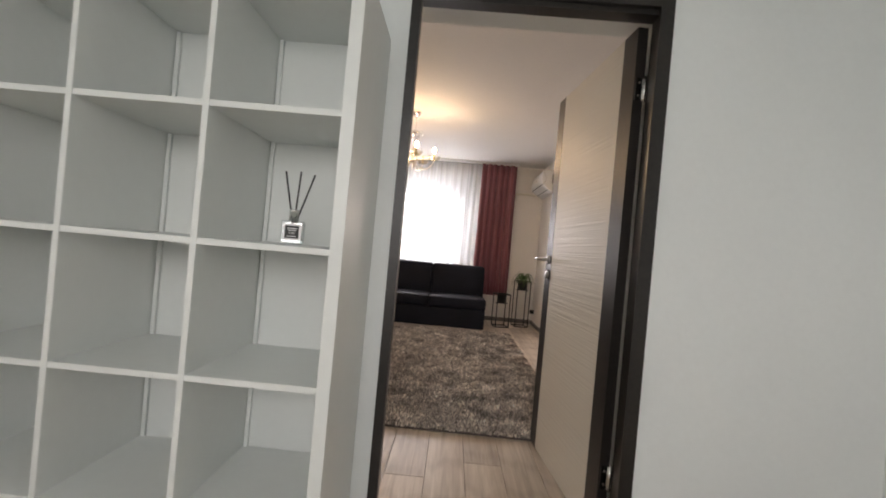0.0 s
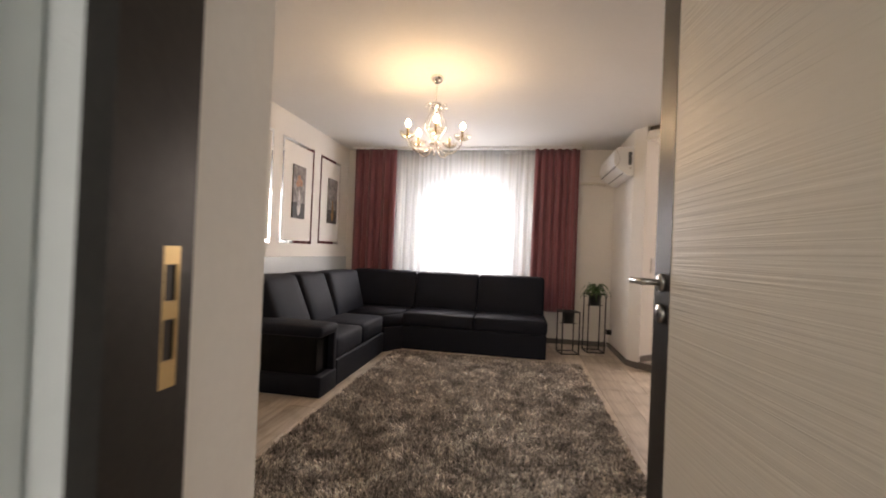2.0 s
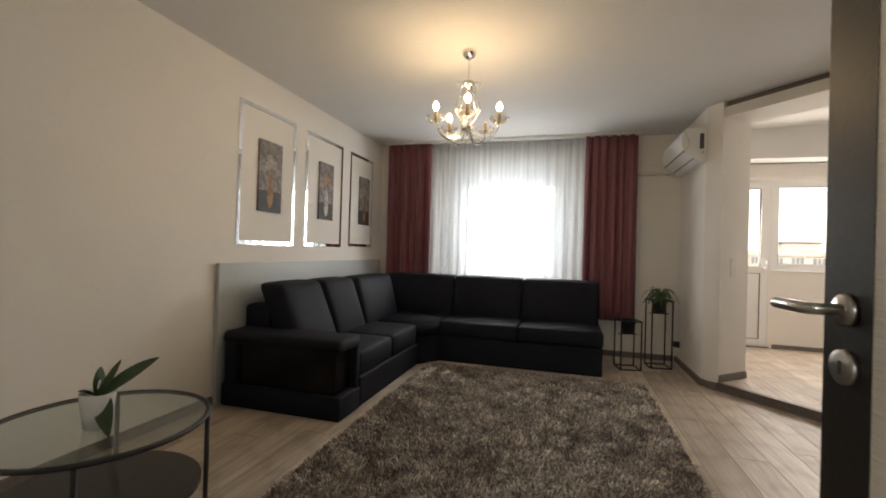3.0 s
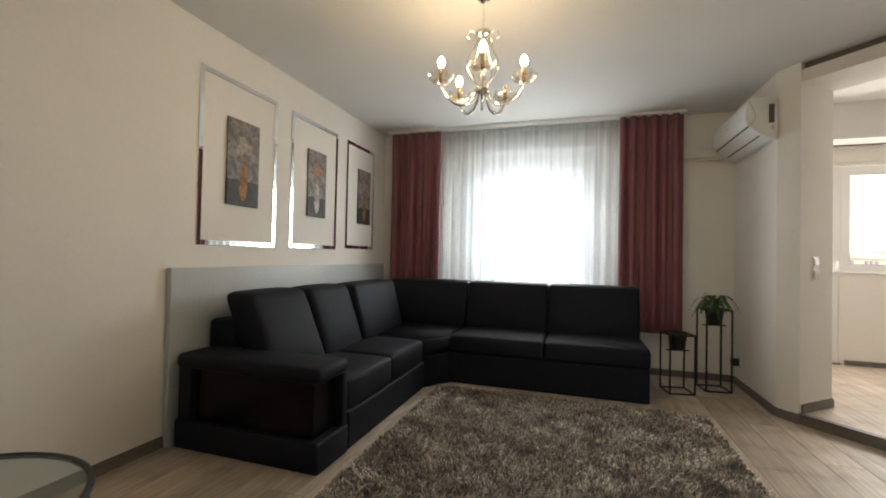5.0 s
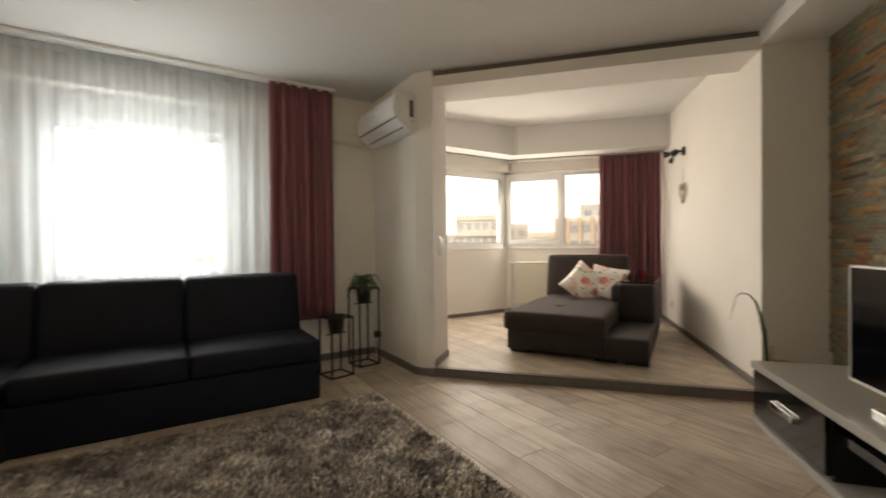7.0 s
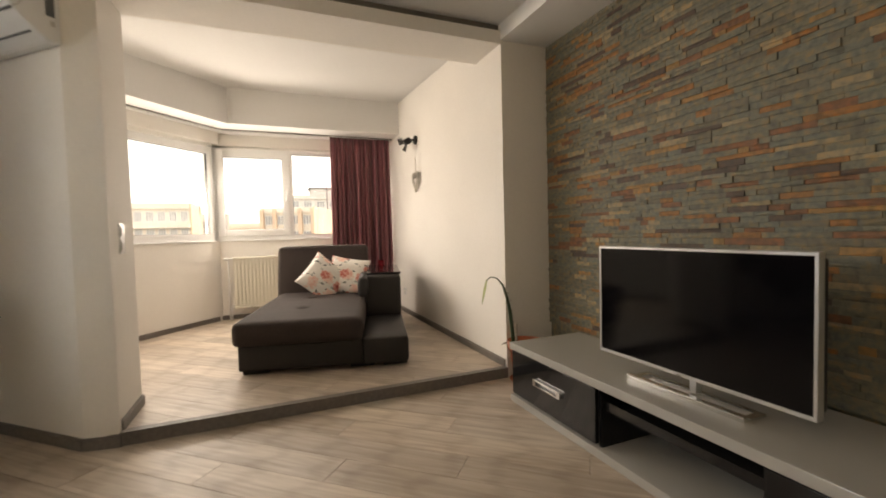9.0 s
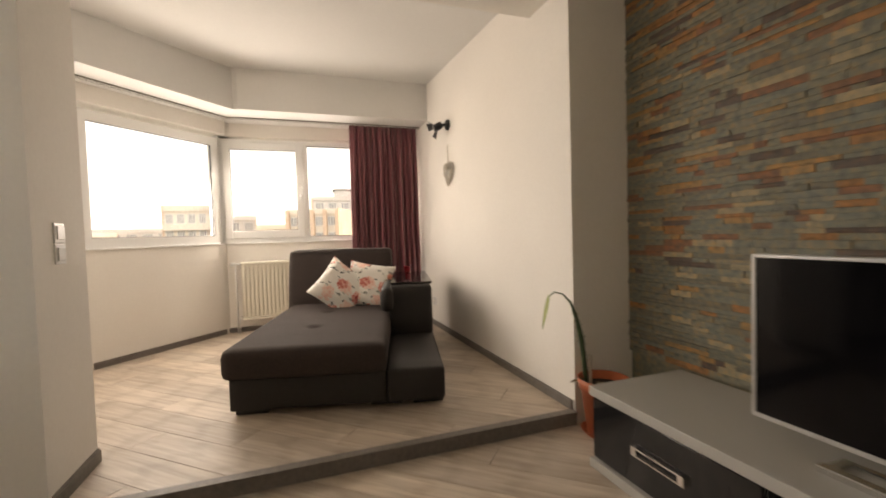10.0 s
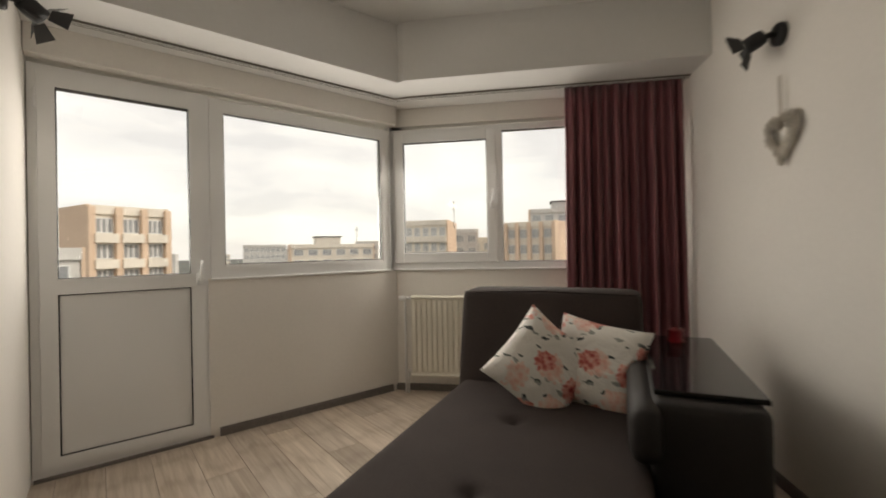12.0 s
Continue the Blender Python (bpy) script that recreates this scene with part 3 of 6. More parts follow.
ceiling = structure("ceiling", prism([(WX - 0.1, DY0), (2.0, DY0), uv(-3.0, SV), uv(SU + 0.03, SV), uv(SU + 0.03, -0.05), (1.9, 6.3), (1.9, 7.3), (WX - 0.1, 7.3)], CEIL, CEIL + 0.1), M_CEIL, "matt white painted ceiling")
structure("ceiling_hall", boxes((WX - 0.1, 2.1, -1.7, DY0, CEIL, CEIL + 0.1)), M_HALLWALL, "white painted hall ceiling")
bm = boxes((SU, BU + 0.2, BV - 0.1, 2.2, 2.60, 2.75))
for vtx in bm.verts:
    if vtx.co.x > 1:
        vtx.co.z += 0.16
structure("ceiling_bay", bm, M_CEIL, "white painted bay ceiling, rising to the windows", BAY)
structure("wall_hall_west", boxes((-1.7, -1.6, -1.6, DY0, -0.1, CEIL)), M_HALLWALL, "white painted hall wall")
structure("wall_hall_east", boxes((2.0, 2.2, -1.8, DY0, -0.1, 2.75)), M_HALLWALL, "white painted hall wall")
# the opening in this unseen wall is added to let daylight in
structure("wall_hall_south", boxes((WX, -0.5, -1.8, -1.6, -0.1, 2.75), (1.1, 2.0, -1.8, -1.6, -0.1, 2.75), (-0.5, 1.1, -1.8, -1.6, -0.1, 0.95), (-0.5, 1.1, -1.8, -1.6, 2.35, 2.75)), M_HALLWALL, "unseen white painted hall wall with an opening added for daylight")
structure("wall_bay_north", boxes((2.18, 2.97, BY, BY + 0.25, 2.19, 2.95), (2.97, 4.62, BY, BY + 0.25, -0.1, 1.04), (2.97, 4.62, BY, BY + 0.25, 2.19, 2.95), (2.18, 2.97, BY, BY + 0.25, -0.1, STEP + 0.01)), M_WALL, "cream painted bay wall under the windows")
structure("wall_bay_window", boxes((BU, BU + 0.25, BV, -0.215, -0.1, 1.04), (BU, BU + 0.25, BV, -0.215, 2.19, 2.95), (BU, BU + 0.25, BV, -1.98, 1.04, 2.19)), M_WALL, "cream painted bay wall with windows", BAY)
bay_floor = structure("bay_floor", prism([uv(SU, -0.04), uv(SU, BV), uv(BU, BV), (4.27, 8.04), (2.18, 8.04), uv(-0.065, -0.06)], -0.011, STEP - 0.012), M_FLOOR, "raised bay floor of limed oak laminate")
structure("beam_bay", boxes((SU, -0.065, BV, -0.05, 2.41, 2.50), (SU + 0.06, -0.065, BV, -0.05, 2.50, 2.66)), M_WALL, "plastered beam over the bay's opening", BAY)
# the slot's shade is put into the strip's dark colour
structure("shadow_gap", boxes((SU + 0.03, SU + 0.06, BV, -0.05, 2.50, 2.62)), M_TRACK, "slot above the beam, its shade painted as a dark strip", BAY)
structure("soffit_stone", boxes((-3.4, SU, SV - 0.02, BV, 2.435, CEIL + 0.02)), M_CEIL, "lowered white plaster box over the stone wall", BAY)
structure("trim_lintel", soft_box(2.183, 4.30, BY - 0.075, BY - 0.001, 2.186, 2.331, 0.004), M_WALL, "plastered lintel box above the bay windows")
structure("trim_corner_post", prism([(4.277, 8.046), (4.262, 8.03), uv(BU - 0.002, -0.215), uv(BU + 0.006, -0.236), uv(BU + 0.09, -0.236), (4.33, 8.13), (4.277, 8.13)], 1.03, 2.2), M_PVC, "white corner post between the bay windows")
# curtain soffit of the bay: a box along both window walls
structure("soffit_bay", prism([(2.18, 8.05), (2.18, 7.55), (4.05, 7.55), uv(2.09, -0.5), uv(2.09, BV), uv(BU + 0.01, BV), uv(BU + 0.01, -0.22)], 2.33, 2.88), M_CEIL, "plaster curtain box under the bay ceiling")
RAIL = [(2.19, 7.83, 2.325), (4.2, 7.83, 2.325), (*uv(2.40, -0.47), 2.325), (*uv(2.40, BV + 0.01), 2.325)]


def rail_bm(pts, half=0.016, z0=-0.010, z1=0.004, shift=0.0):
    bm = bmesh.new()
    for a, b in zip(pts, pts[1:]):
        a, b = Vector(a), Vector(b)
        d = b - a
        ang = math.atan2(d.y, d.x)
        add_box(bm, 0, d.length, shift - half, shift + half, z0, z1, Matrix.Translation(a) @ Matrix.Rotation(ang, 4, "Z"))
    return bm


bay_rail = structure("trim_bay_rail", rail_bm(RAIL), M_PVC, "white curtain rail under the soffit")
for shift in (-0.009, 0.009):
    part("groove", rail_bm(RAIL, 0.0022, -0.0115, -0.0102, shift), M_TRACK, bay_rail, "dark rail groove")
part("edge_gap", rail_bm(RAIL, 0.003, -0.006, 0.004, -0.0195), M_TRACK, bay_rail, "dark joint along the rail")
for x in (2.62, 2.95, 3.22, 3.30, 3.58, 3.80, 4.02, 4.10):
    part("glider", boxes((x - 0.006, x + 0.006, 7.817, 7.825, 2.303, 2.3145)), M_GREYRENDER, bay_rail)
structure("trim_threshold", boxes((2.19, 2.985, BY - 0.012, BY + 0.004, STEP, STEP + 0.016)), M_BASE, "dark strip along the balcony door's foot")
structure("trim_north_rail", boxes((WX + 0.12, 1.31, 6.96, 7.06, 2.525, 2.549)), M_PVC, "white double curtain rail on the ceiling")


def skirting(name, pts, z0=0.0, h=0.062, t=0.014):
    """Baseboard along a plan line, standing off to the left of its direction."""
    bm = bmesh.new()
    n = len(pts)
    for i in range(n - 1):
        a, b = Vector((*pts[i], 0)), Vector((*pts[i + 1], 0))
        d = b - a
        add_box(bm, 0, d.length, 0.0, t, z0, z0 + h - 0.008, Matrix.Translation(a) @ Matrix.Rotation(math.atan2(d.y, d.x), 4, "Z"))
        add_box(bm, 0, d.length, 0.0, t * 0.55, z0 + h - 0.008, z0 + h, Matrix.Translation(a) @ Matrix.Rotation(math.atan2(d.y, d.x), 4, "Z"))
    return structure(name, bm, M_BASE, "grey-brown baseboard strip")


skirting("baseboard_west", [(WX, 7.14), (WX, DY1)])
skirting("baseboard_north", [(1.75, NY), (WX + 0.02, NY)])
skirting("baseboard_pier", [(1.85, 6.115), (1.76, 6.26), (1.76, 7.135)])
skirting("baseboard_reveal", [uv(-0.065, -0.06), uv(SU + 0.01, -0.055)], STEP)
skirting("baseboard_bay_north", [(4.27, BY), (3.02, BY)], STEP, 0.052)
skirting("baseboard_bay_window", [uv(BU, BV + 0.015), uv(BU, -0.24)], STEP, 0.052)
skirting("baseboard_bay_plain", [uv(SU + 0.02, BV), uv(BU - 0.015, BV)], STEP, 0.055)
structure("trim_step", boxes((SU - 0.014, SU, BV, 0.0, 0.0, STEP - 0.006), (SU - 0.02, SU + 0.03, BV, -0.055, STEP - 0.006, STEP + 0.003)), M_BASE, "grey-brown strip along the step's edge", BAY)

# ---- doors and windows ----
def frame_bm(w, h, t, y0, y1):
    """A rectangular frame in the xz plane, bars t wide, its lower left corner at the origin."""
    return boxes((0, t, y0, y1, 0, h), (w - t, w, y0, y1, 0, h), (t, w - t, y0, y1, 0, t), (t, w - t, y0, y1, h - t, h))


def opening(name, m, label):
    ob = new(name)
    ob.matrix_basis = m
    return tagged(ob, label, kind="structure")


def bevelled(bm, r=0.004):
    bmesh.ops.bevel(bm, geom=bm.edges[:], offset=r, segments=1, affect="EDGES", clamp_overlap=True)
    return bm


def lever(parent, m, mat, length=0.11):
    """Window or balcony-door handle."""
    h = part("handle", soft_box(-0.014, 0.014, -0.022, 0.0, -0.035, 0.035, 0.004), mat, parent, "white plastic handle", m)
    g = part("grip", tube([(0, -0.02, 0), (0, -0.045, 0), (0.004, -0.052, 0.012), (0.012, -0.052, length)], [0.009, 0.009, 0.009, 0.007], 8), mat, h, smooth=True)
    return h


# balcony door in the bay's north wall
bd = opening("door_1", pose(2.185, BY + 0.005, STEP + 0.012), "white plastic balcony door with glass above a solid panel, shut")
W, Hh = 0.80, 2.078
part("frame", frame_bm(W, Hh, 0.035, 0.0, 0.075), M_PVC, bd)
sash = part("sash", boxes((0.037, 0.105, -0.012, 0.06, 0.037, Hh - 0.037), (W - 0.105, W - 0.037, -0.012, 0.06, 0.037, Hh - 0.037),
                          (0.105, W - 0.105, -0.012, 0.06, 0.037, 0.092), (0.105, W - 0.105, -0.012, 0.06, Hh - 0.105, Hh - 0.037), (0.105, W - 0.105, -0.012, 0.06, 0.913, 0.993)), M_PVC, bd)
part("panel", boxes((0.111, W - 0.111, 0.004, 0.05, 0.098, 0.907)), M_PVC, sash, "solid white lower panel")
part("gasket", boxes((0.105, 0.111, 0.0, 0.045, 0.092, 0.913), (W - 0.111, W - 0.105, 0.0, 0.045, 0.092, 0.913), (0.111, W - 0.111, 0.0, 0.045, 0.092, 0.098), (0.111, W - 0.111, 0.0, 0.045, 0.907, 0.913),
                     (0.105, 0.109, 0.0, 0.045, 0.993, Hh - 0.105), (W - 0.109, W - 0.105, 0.0, 0.045, 0.993, Hh - 0.105), (0.109, W - 0.109, 0.0, 0.045, 0.993, 0.997), (0.109, W - 0.109, 0.0, 0.045, Hh - 0.109, Hh - 0.105)), M_BLACKMETAL, sash, "black rubber gasket")
part("pane", boxes((0.109, W - 0.109, 0.02, 0.026, 0.997, Hh - 0.109)), M_PANE, sash)
lever(sash, pose(W - 0.066, -0.013, 0.96), M_PVC)
part("hinge", tube([(0.03, -0.014, 1.86), (0.03, -0.014, 1.95)], 0.008), M_PVC, sash)

# fixed window beside it
wa = opening("window_1", pose(2.987, BY + 0.005, 1.042), "white plastic fixed window over the parapet")
WW, WH = 1.29, 1.11
part("frame", frame_bm(WW, WH, 0.07, 0.0, 0.075), M_PVC, wa)
part("glazing_bead", frame_bm(WW - 0.14, WH - 0.14, 0.012, 0.006, 0.03), M_PVC, wa, m=pose(0.07, 0, 0.07))
part("gasket", frame_bm(WW - 0.164, WH - 0.164, 0.004, 0.012, 0.03), M_BLACKMETAL, wa, "thin black rubber gasket", pose(0.082, 0, 0.082))
part("pane", boxes((0.086, WW - 0.086, 0.03, 0.036, 0.086, WH - 0.086)), M_PANE, wa)
part("sill", soft_box(0.0, WW, -0.02, 0.002, -0.012, 0.0, 0.003), M_PVC, wa, "thin white sill board")

# twin window in the turned wall: opening sash and fixed light
turned = BAY @ pose(BU + 0.005, -0.235, 1.042, 0, 0, -90)
wb = opening("window_2", turned, "white plastic twin window in the turned bay wall, shut")
TW, TH = 1.745, 1.12
part("frame", boxes((0, 0.045, 0.0, 0.075, 0, TH), (TW - 0.045, TW, 0.0, 0.075, 0, TH), (0.045, TW - 0.045, 0.0, 0.075, 0, 0.05), (0.045, TW - 0.045, 0.0, 0.075, TH - 0.045, TH), (0.845, 0.895, 0.0, 0.075, 0.05, TH - 0.045)), M_PVC, wb)
sb = part("sash", bevelled(boxes((0.03, 0.105, -0.014, 0.05, 0.045, TH - 0.03), (0.775, 0.85, -0.014, 0.05, 0.045, TH - 0.03))), M_PVC, wb)
part("rail", bevelled(boxes((0.105, 0.775, -0.014, 0.05, 0.045, 0.128), (0.105, 0.775, -0.014, 0.05, TH - 0.108, TH - 0.03))), M_PVC, sb)
part("gasket", frame_bm(0.67, TH - 0.236, 0.004, 0.0, 0.03), M_BLACKMETAL, sb, "thin black rubber gasket", pose(0.105, 0, 0.128))
part("pane", boxes((0.109, 0.771, 0.016, 0.022, 0.132, TH - 0.112)), M_PANE, sb)
lever(sb, pose(0.815, -0.015, 0.50), M_PVC)
part("hinge", tube([(0.028, -0.014, 0.06), (0.028, -0.014, 0.14)], 0.007), M_PVC, sb)
part("gasket", frame_bm(0.805, TH - 0.095, 0.004, 0.02, 0.05), M_BLACKMETAL, wb, "thin black rubber gasket", pose(0.895, 0, 0.05))
part("pane", boxes((0.899, TW - 0.049, 0.03, 0.036, 0.054, TH - 0.049)), M_PANE, wb)
part("sill", soft_box(-0.02, TW, -0.025, 0.002, -0.012, 0.0, 0.003), M_PVC, wb, "thin white sill board")

# window of the living room, behind the voile
wn = opening("window_3", pose(GX0, NY + 0.2, GZ0), "white plastic window behind a sheer curtain")
part("frame", frame_bm(GX1 - GX0, GZ1 - GZ0, 0.075, 0.0, 0.07), M_PVC, wn)
part("pane", boxes((0.075, GX1 - GX0 - 0.075, 0.03, 0.036, 0.075, GZ1 - GZ0 - 0.075)), M_PANE, wn)
part("sill", soft_box(-0.03, GX1 - GX0 + 0.03, -0.16, 0.0, -0.03, 0.0, 0.006), M_PVC, wn)
# hall window, behind the walker: unseen, added so that daylight reaches the hall
wh = opening("window_unseen", pose(-0.5, -1.7, 0.95), "unseen white plastic hall window, added to admit daylight")
part("frame", frame_bm(1.6, 1.4, 0.06, 0.0, 0.07), M_PVC, wh)
part("pane", boxes((0.06, 1.54, 0.03, 0.036, 0.06, 1.34)), M_PANE, wh)

# room door: wenge frame and leaf, standing open into the room
df = opening("door_2", pose(0, 0, 0), "wenge-veneered door frame")
part("jamb", boxes((0.152, 0.188, 1.70, 1.72, 0, 2.03), (0.157, 0.186, 1.72, 1.763, 0, 2.03), (0.157, 0.174, 1.763, 1.818, 0, 2.03)), M_WENGE, df)
part("jamb", boxes((1.055, 1.105, 1.70, 1.72, 0, 2.03), (1.060, 1.098, 1.72, 1.763, 0, 2.03), (1.076, 1.098, 1.763, 1.818, 0, 2.03)), M_WENGE, df)
part("head", boxes((0.152, 1.105, 1.70, 1.72, 2.03, 2.062), (0.157, 1.098, 1.72, 1.763, 2.01, 2.058), (0.157, 1.098, 1.763, 1.818, 2.03, 2.058)), M_WENGE, df)
part("seal", boxes((0.174, 0.1775, 1.7635, 1.770, 0, 2.03)), M_RELIEF, df, "pale rubber seal strip")
part("seal", boxes((1.0725, 1.076, 1.7635, 1.770, 0, 2.03)), M_BLACKMETAL, df, "dark rubber seal strip")
sp = part("strike_plate", boxes((0.1742, 0.1765, 1.772, 1.796, 0.98, 1.01), (0.1742, 0.1765, 1.772, 1.776, 1.01, 1.135), (0.1742, 0.1765, 1.792, 1.796, 1.01, 1.135), (0.1742, 0.1765, 1.776, 1.792, 1.055, 1.075), (0.1742, 0.1765, 1.776, 1.792, 1.115, 1.135)), M_BRASS, df, "brass strike plate")
part("reveal_edge", prism([(0.1545, 1.8185), (0.168, 1.8185), (0.157, 1.9865), (0.1545, 1.9865)], 0, 2.06), M_WALL, df, "cream plaster reveal")

leaf_m = pose(1.063, 1.815, 0.012, 0, 0, 90 + 5.7)
leaf = opening("door_3", leaf_m, "cream relief door leaf with wenge edges, standing open")
LW = 0.87
part("stile", boxes((0.0, 0.105, 0.0, 0.04, 0, 2.0)), M_WENGE, leaf)
part("stile", boxes((LW - 0.095, LW, 0.0, 0.04, 0, 2.0)), M_WENGE, leaf)
part("panel", boxes((0.105, LW - 0.095, 0.0, 0.039, 0, 2.0)), M_RELIEF, leaf, "cream panel pressed with wavy ridges")
for z in (0.25, 1.76):
    hg = part("hinge", boxes((-0.003, -0.0005, 0.004, 0.036, z - 0.045, z + 0.045)), M_CHROME, leaf, "steel butt hinge")
    part("pin", tube([(-0.008, 0.0, z - 0.05), (-0.008, 0.0, z + 0.05)], 0.006), M_CHROME, hg, smooth=True)
    for dz in (-0.025, 0.025):
        part("screw", lathe([(0.004, 0), (0.004, 0.0015)], 8, (0, 0, 0)), M_BRUSHED, hg, m=pose(-0.003, 0.02, z + dz, 0, -90))
rose = part("rose", lathe([(0.024, 0), (0.024, 0.007), (0.020, 0.010)], 20), M_BRUSHED, leaf, "round brushed handle rose", pose(LW - 0.05, 0.0405, 1.07, -90), True)
part("lever", tube([(LW - 0.05, 0.05, 1.07), (LW - 0.05, 0.085, 1.07), (LW - 0.044, 0.090, 1.07), (LW + 0.03, 0.092, 1.07)], [0.009, 0.009, 0.0095, 0.0095], 12), M_BRUSHED, rose, "brushed steel lever", pose(LW - 0.05, 0.0405, 1.07, -90).inverted(), True)
key = part("escutcheon", lathe([(0.026, 0), (0.026, 0.007), (0.022, 0.009)], 20), M_BRUSHED, leaf, "round brushed key plate", pose(LW - 0.05, 0.0405, 0.985, -90), True)
part("keyhole", boxes((LW - 0.053, LW - 0.047, 0.0495, 0.0505, 0.975, 0.995)), M_BLACKMETAL, key, "black keyhole slot", pose(LW - 0.05, 0.0405, 0.985, -90).inverted())

# ---- living room ----
def corner_sofa():
    s = thing("corner_sofa", pose(0, 0, 0), "black leather corner sofa with loose back cushions and a niched arm", "sofa")
    # plinths
    part("base", rbox(-0.88, 0.905, 6.15, 7.0 - 0.08, 0.0, 0.27, 0.015), M_SOFA, s)
    part("base", rbox(-1.80, -0.87, 4.67, 5.93, 0.0, 0.22, 0.015), M_SOFA, s)
    part("base", prism([(-1.8, 5.93), (-0.87, 5.93), (-0.72, 6.145), (-0.88, 6.92), (-1.8, 6.92)], 0.0, 0.27), M_SOFA, s)
    # seats
    part("seat_cushion", rbox(-0.72, 0.095, 6.135, 6.75, 0.27, 0.425, 0.03, (0.003, 0.008, 0.012)), M_SOFA, s, smooth=True)
    part("seat_cushion", rbox(0.10, 0.91, 6.135, 6.75, 0.27, 0.425, 0.03, (0.003, 0.008, 0.012)), M_SOFA, s, smooth=True)
    part("seat_cushion", rbox(-1.45, -0.875, 4.665, 5.275, 0.22, 0.405, 0.035, (0.008, 0.003, 0.014)), M_SOFA, s, smooth=True)
    part("seat_cushion", rbox(-1.45, -0.875, 5.28, 5.90, 0.22, 0.41, 0.035, (0.008, 0.003, 0.014)), M_SOFA, s, smooth=True)
    bm = prism([(-1.45, 5.905), (-0.885, 5.905), (-0.725, 6.14), (-0.725, 6.75), (-1.45, 6.75)], 0.27, 0.422)
    bmesh.ops.bevel(bm, geom=bm.edges[:], offset=0.022, segments=3, affect="EDGES")
    part("corner_seat", bm, M_SOFA, s, smooth=True)
    # backs on the window side, leaning a little
    for x0, x1 in ((-1.58, -0.715), (-0.71, 0.085), (0.09, 0.895)):
        bm = rbox(x0, x1, 6.62, 6.86, 0.40, 0.87, 0.035, (0.003, 0.02, 0.006))
        for v in bm.verts:
            v.co.y += 0.11 * (v.co.z - 0.40) / 0.47
        part("back_cushion", bm, M_SOFA, s, smooth=True)
    for k, (y0, y1, tilt) in enumerate(((4.59, 5.13, 0.20), (5.14, 5.67, 0.17), (5.68, 6.50, 0.12))):
        bm = rbox(-1.58, -1.36, y0, y1, 0.38, 0.87, 0.045, (0.018, 0.004, 0.008))
        for v in bm.verts:
            v.co.x -= tilt * (v.co.z - 0.40) / 0.47 - 0.05
        part("back_cushion", bm, M_SOFA, s, smooth=True)
    part("back_frame", rbox(-1.84, -1.62, 4.60, 6.95, 0.0, 0.70, 0.03), M_SOFA, s, smooth=True)
    part("back_frame", rbox(-1.62, 0.90, 6.86, 6.935, 0.0, 0.70, 0.02), M_SOFA, s, smooth=True)
    # arm with an open niche on two sides
    part("arm_top", rbox(-1.82, -0.862, 4.36, 4.66, 0.45, 0.535, 0.032, (0, 0, 0.008)), M_SOFA, s, smooth=True)
    part("arm_base", rbox(-1.82, -0.862, 4.36, 4.66, 0.0, 0.16, 0.015), M_SOFA, s, smooth=True)
    part("arm_side", rbox(-1.80, -1.70, 4.365, 4.655, 0.15, 0.46, 0.012), M_SOFA, s, smooth=True)
    part("arm_side", rbox(-1.0, -0.87, 4.60, 4.655, 0.15, 0.46, 0.012), M_SOFA, s, smooth=True)
    part("niche_lining", boxes((-1.70, -0.92, 4.40, 4.60, 0.155, 0.455)), M_NICHE, s, "black gloss niche panel")
    for x in (-1.74, -0.95):
        part("foot", boxes((x, x + 0.06, 4.60, 4.66, -0.001, 0.012)), M_BLACKMETAL, s)
    return s


corner_sofa()

hb = thing("headboard_panel", pose(WX + 0.004, 4.34, 0.0), "pale grey board panel on the wall behind the sofa", "wall panel")
part("board", soft_box(0, 0.032, 0, 2.76, 0.0, 1.02, 0.003), M_HEADBOARD, hb)

# rug: backing and shag pile
rug = thing("shag_rug", pose(0.245, 4.33, 0.0), "grey-brown mottled shag rug on the laminate", "rug")
RW, RL = 1.0, 1.65
part("backing", soft_box(-RW, RW, -RL, RL, 0.001, 0.012, 0.003), M_RUGBASE, rug)
rng = np.random.default_rng(7)
count = 95000
px, py = rng.uniform(-RW, RW, count), rng.uniform(-RL, RL, count)
field = np.array([noise.noise(Vector((x * 5.0, y * 5.0, 0))) for x, y in zip(px, py)])
ang = 2.2 * field + rng.normal(0, 0.9, count) - 1.2
length = rng.uniform(0.018, 0.032, count)
lean = rng.uniform(0.004, 0.02, count)
wid = rng.uniform(0.0022, 0.0046, count)
dx, dy = np.cos(ang), np.sin(ang)
base = np.stack([px, py, np.full(count, 0.010)], 1)
side = np.stack([-dy, dx, np.zeros(count)], 1) * wid[:, None]
up1 = base + np.stack([dx * lean * 0.35, dy * lean * 0.35, length * 0.65], 1)
tip = base + np.stack([dx * lean * 1.3, dy * lean * 1.3, length], 1)
verts = np.concatenate([base - side, base + side, up1 + side * 0.9, up1 - side * 0.9, tip + side * 0.3, tip - side * 0.3], 1).reshape(-1, 3)
first = np.arange(count) * 6
faces = np.concatenate([np.stack([first, first + 1, first + 2, first + 3], 1), np.stack([first + 3, first + 2, first + 4, first + 5], 1)])
pile_mesh = bpy.data.meshes.new("pile")
pile_mesh.from_pydata(verts.tolist(), [], faces.tolist())
pile_mesh.materials.append(M_SHAG)
pile = new("pile", pile_mesh)
pile.parent = rug
tagged(pile, "long tangled pile in grey and brown", kind="stuff")


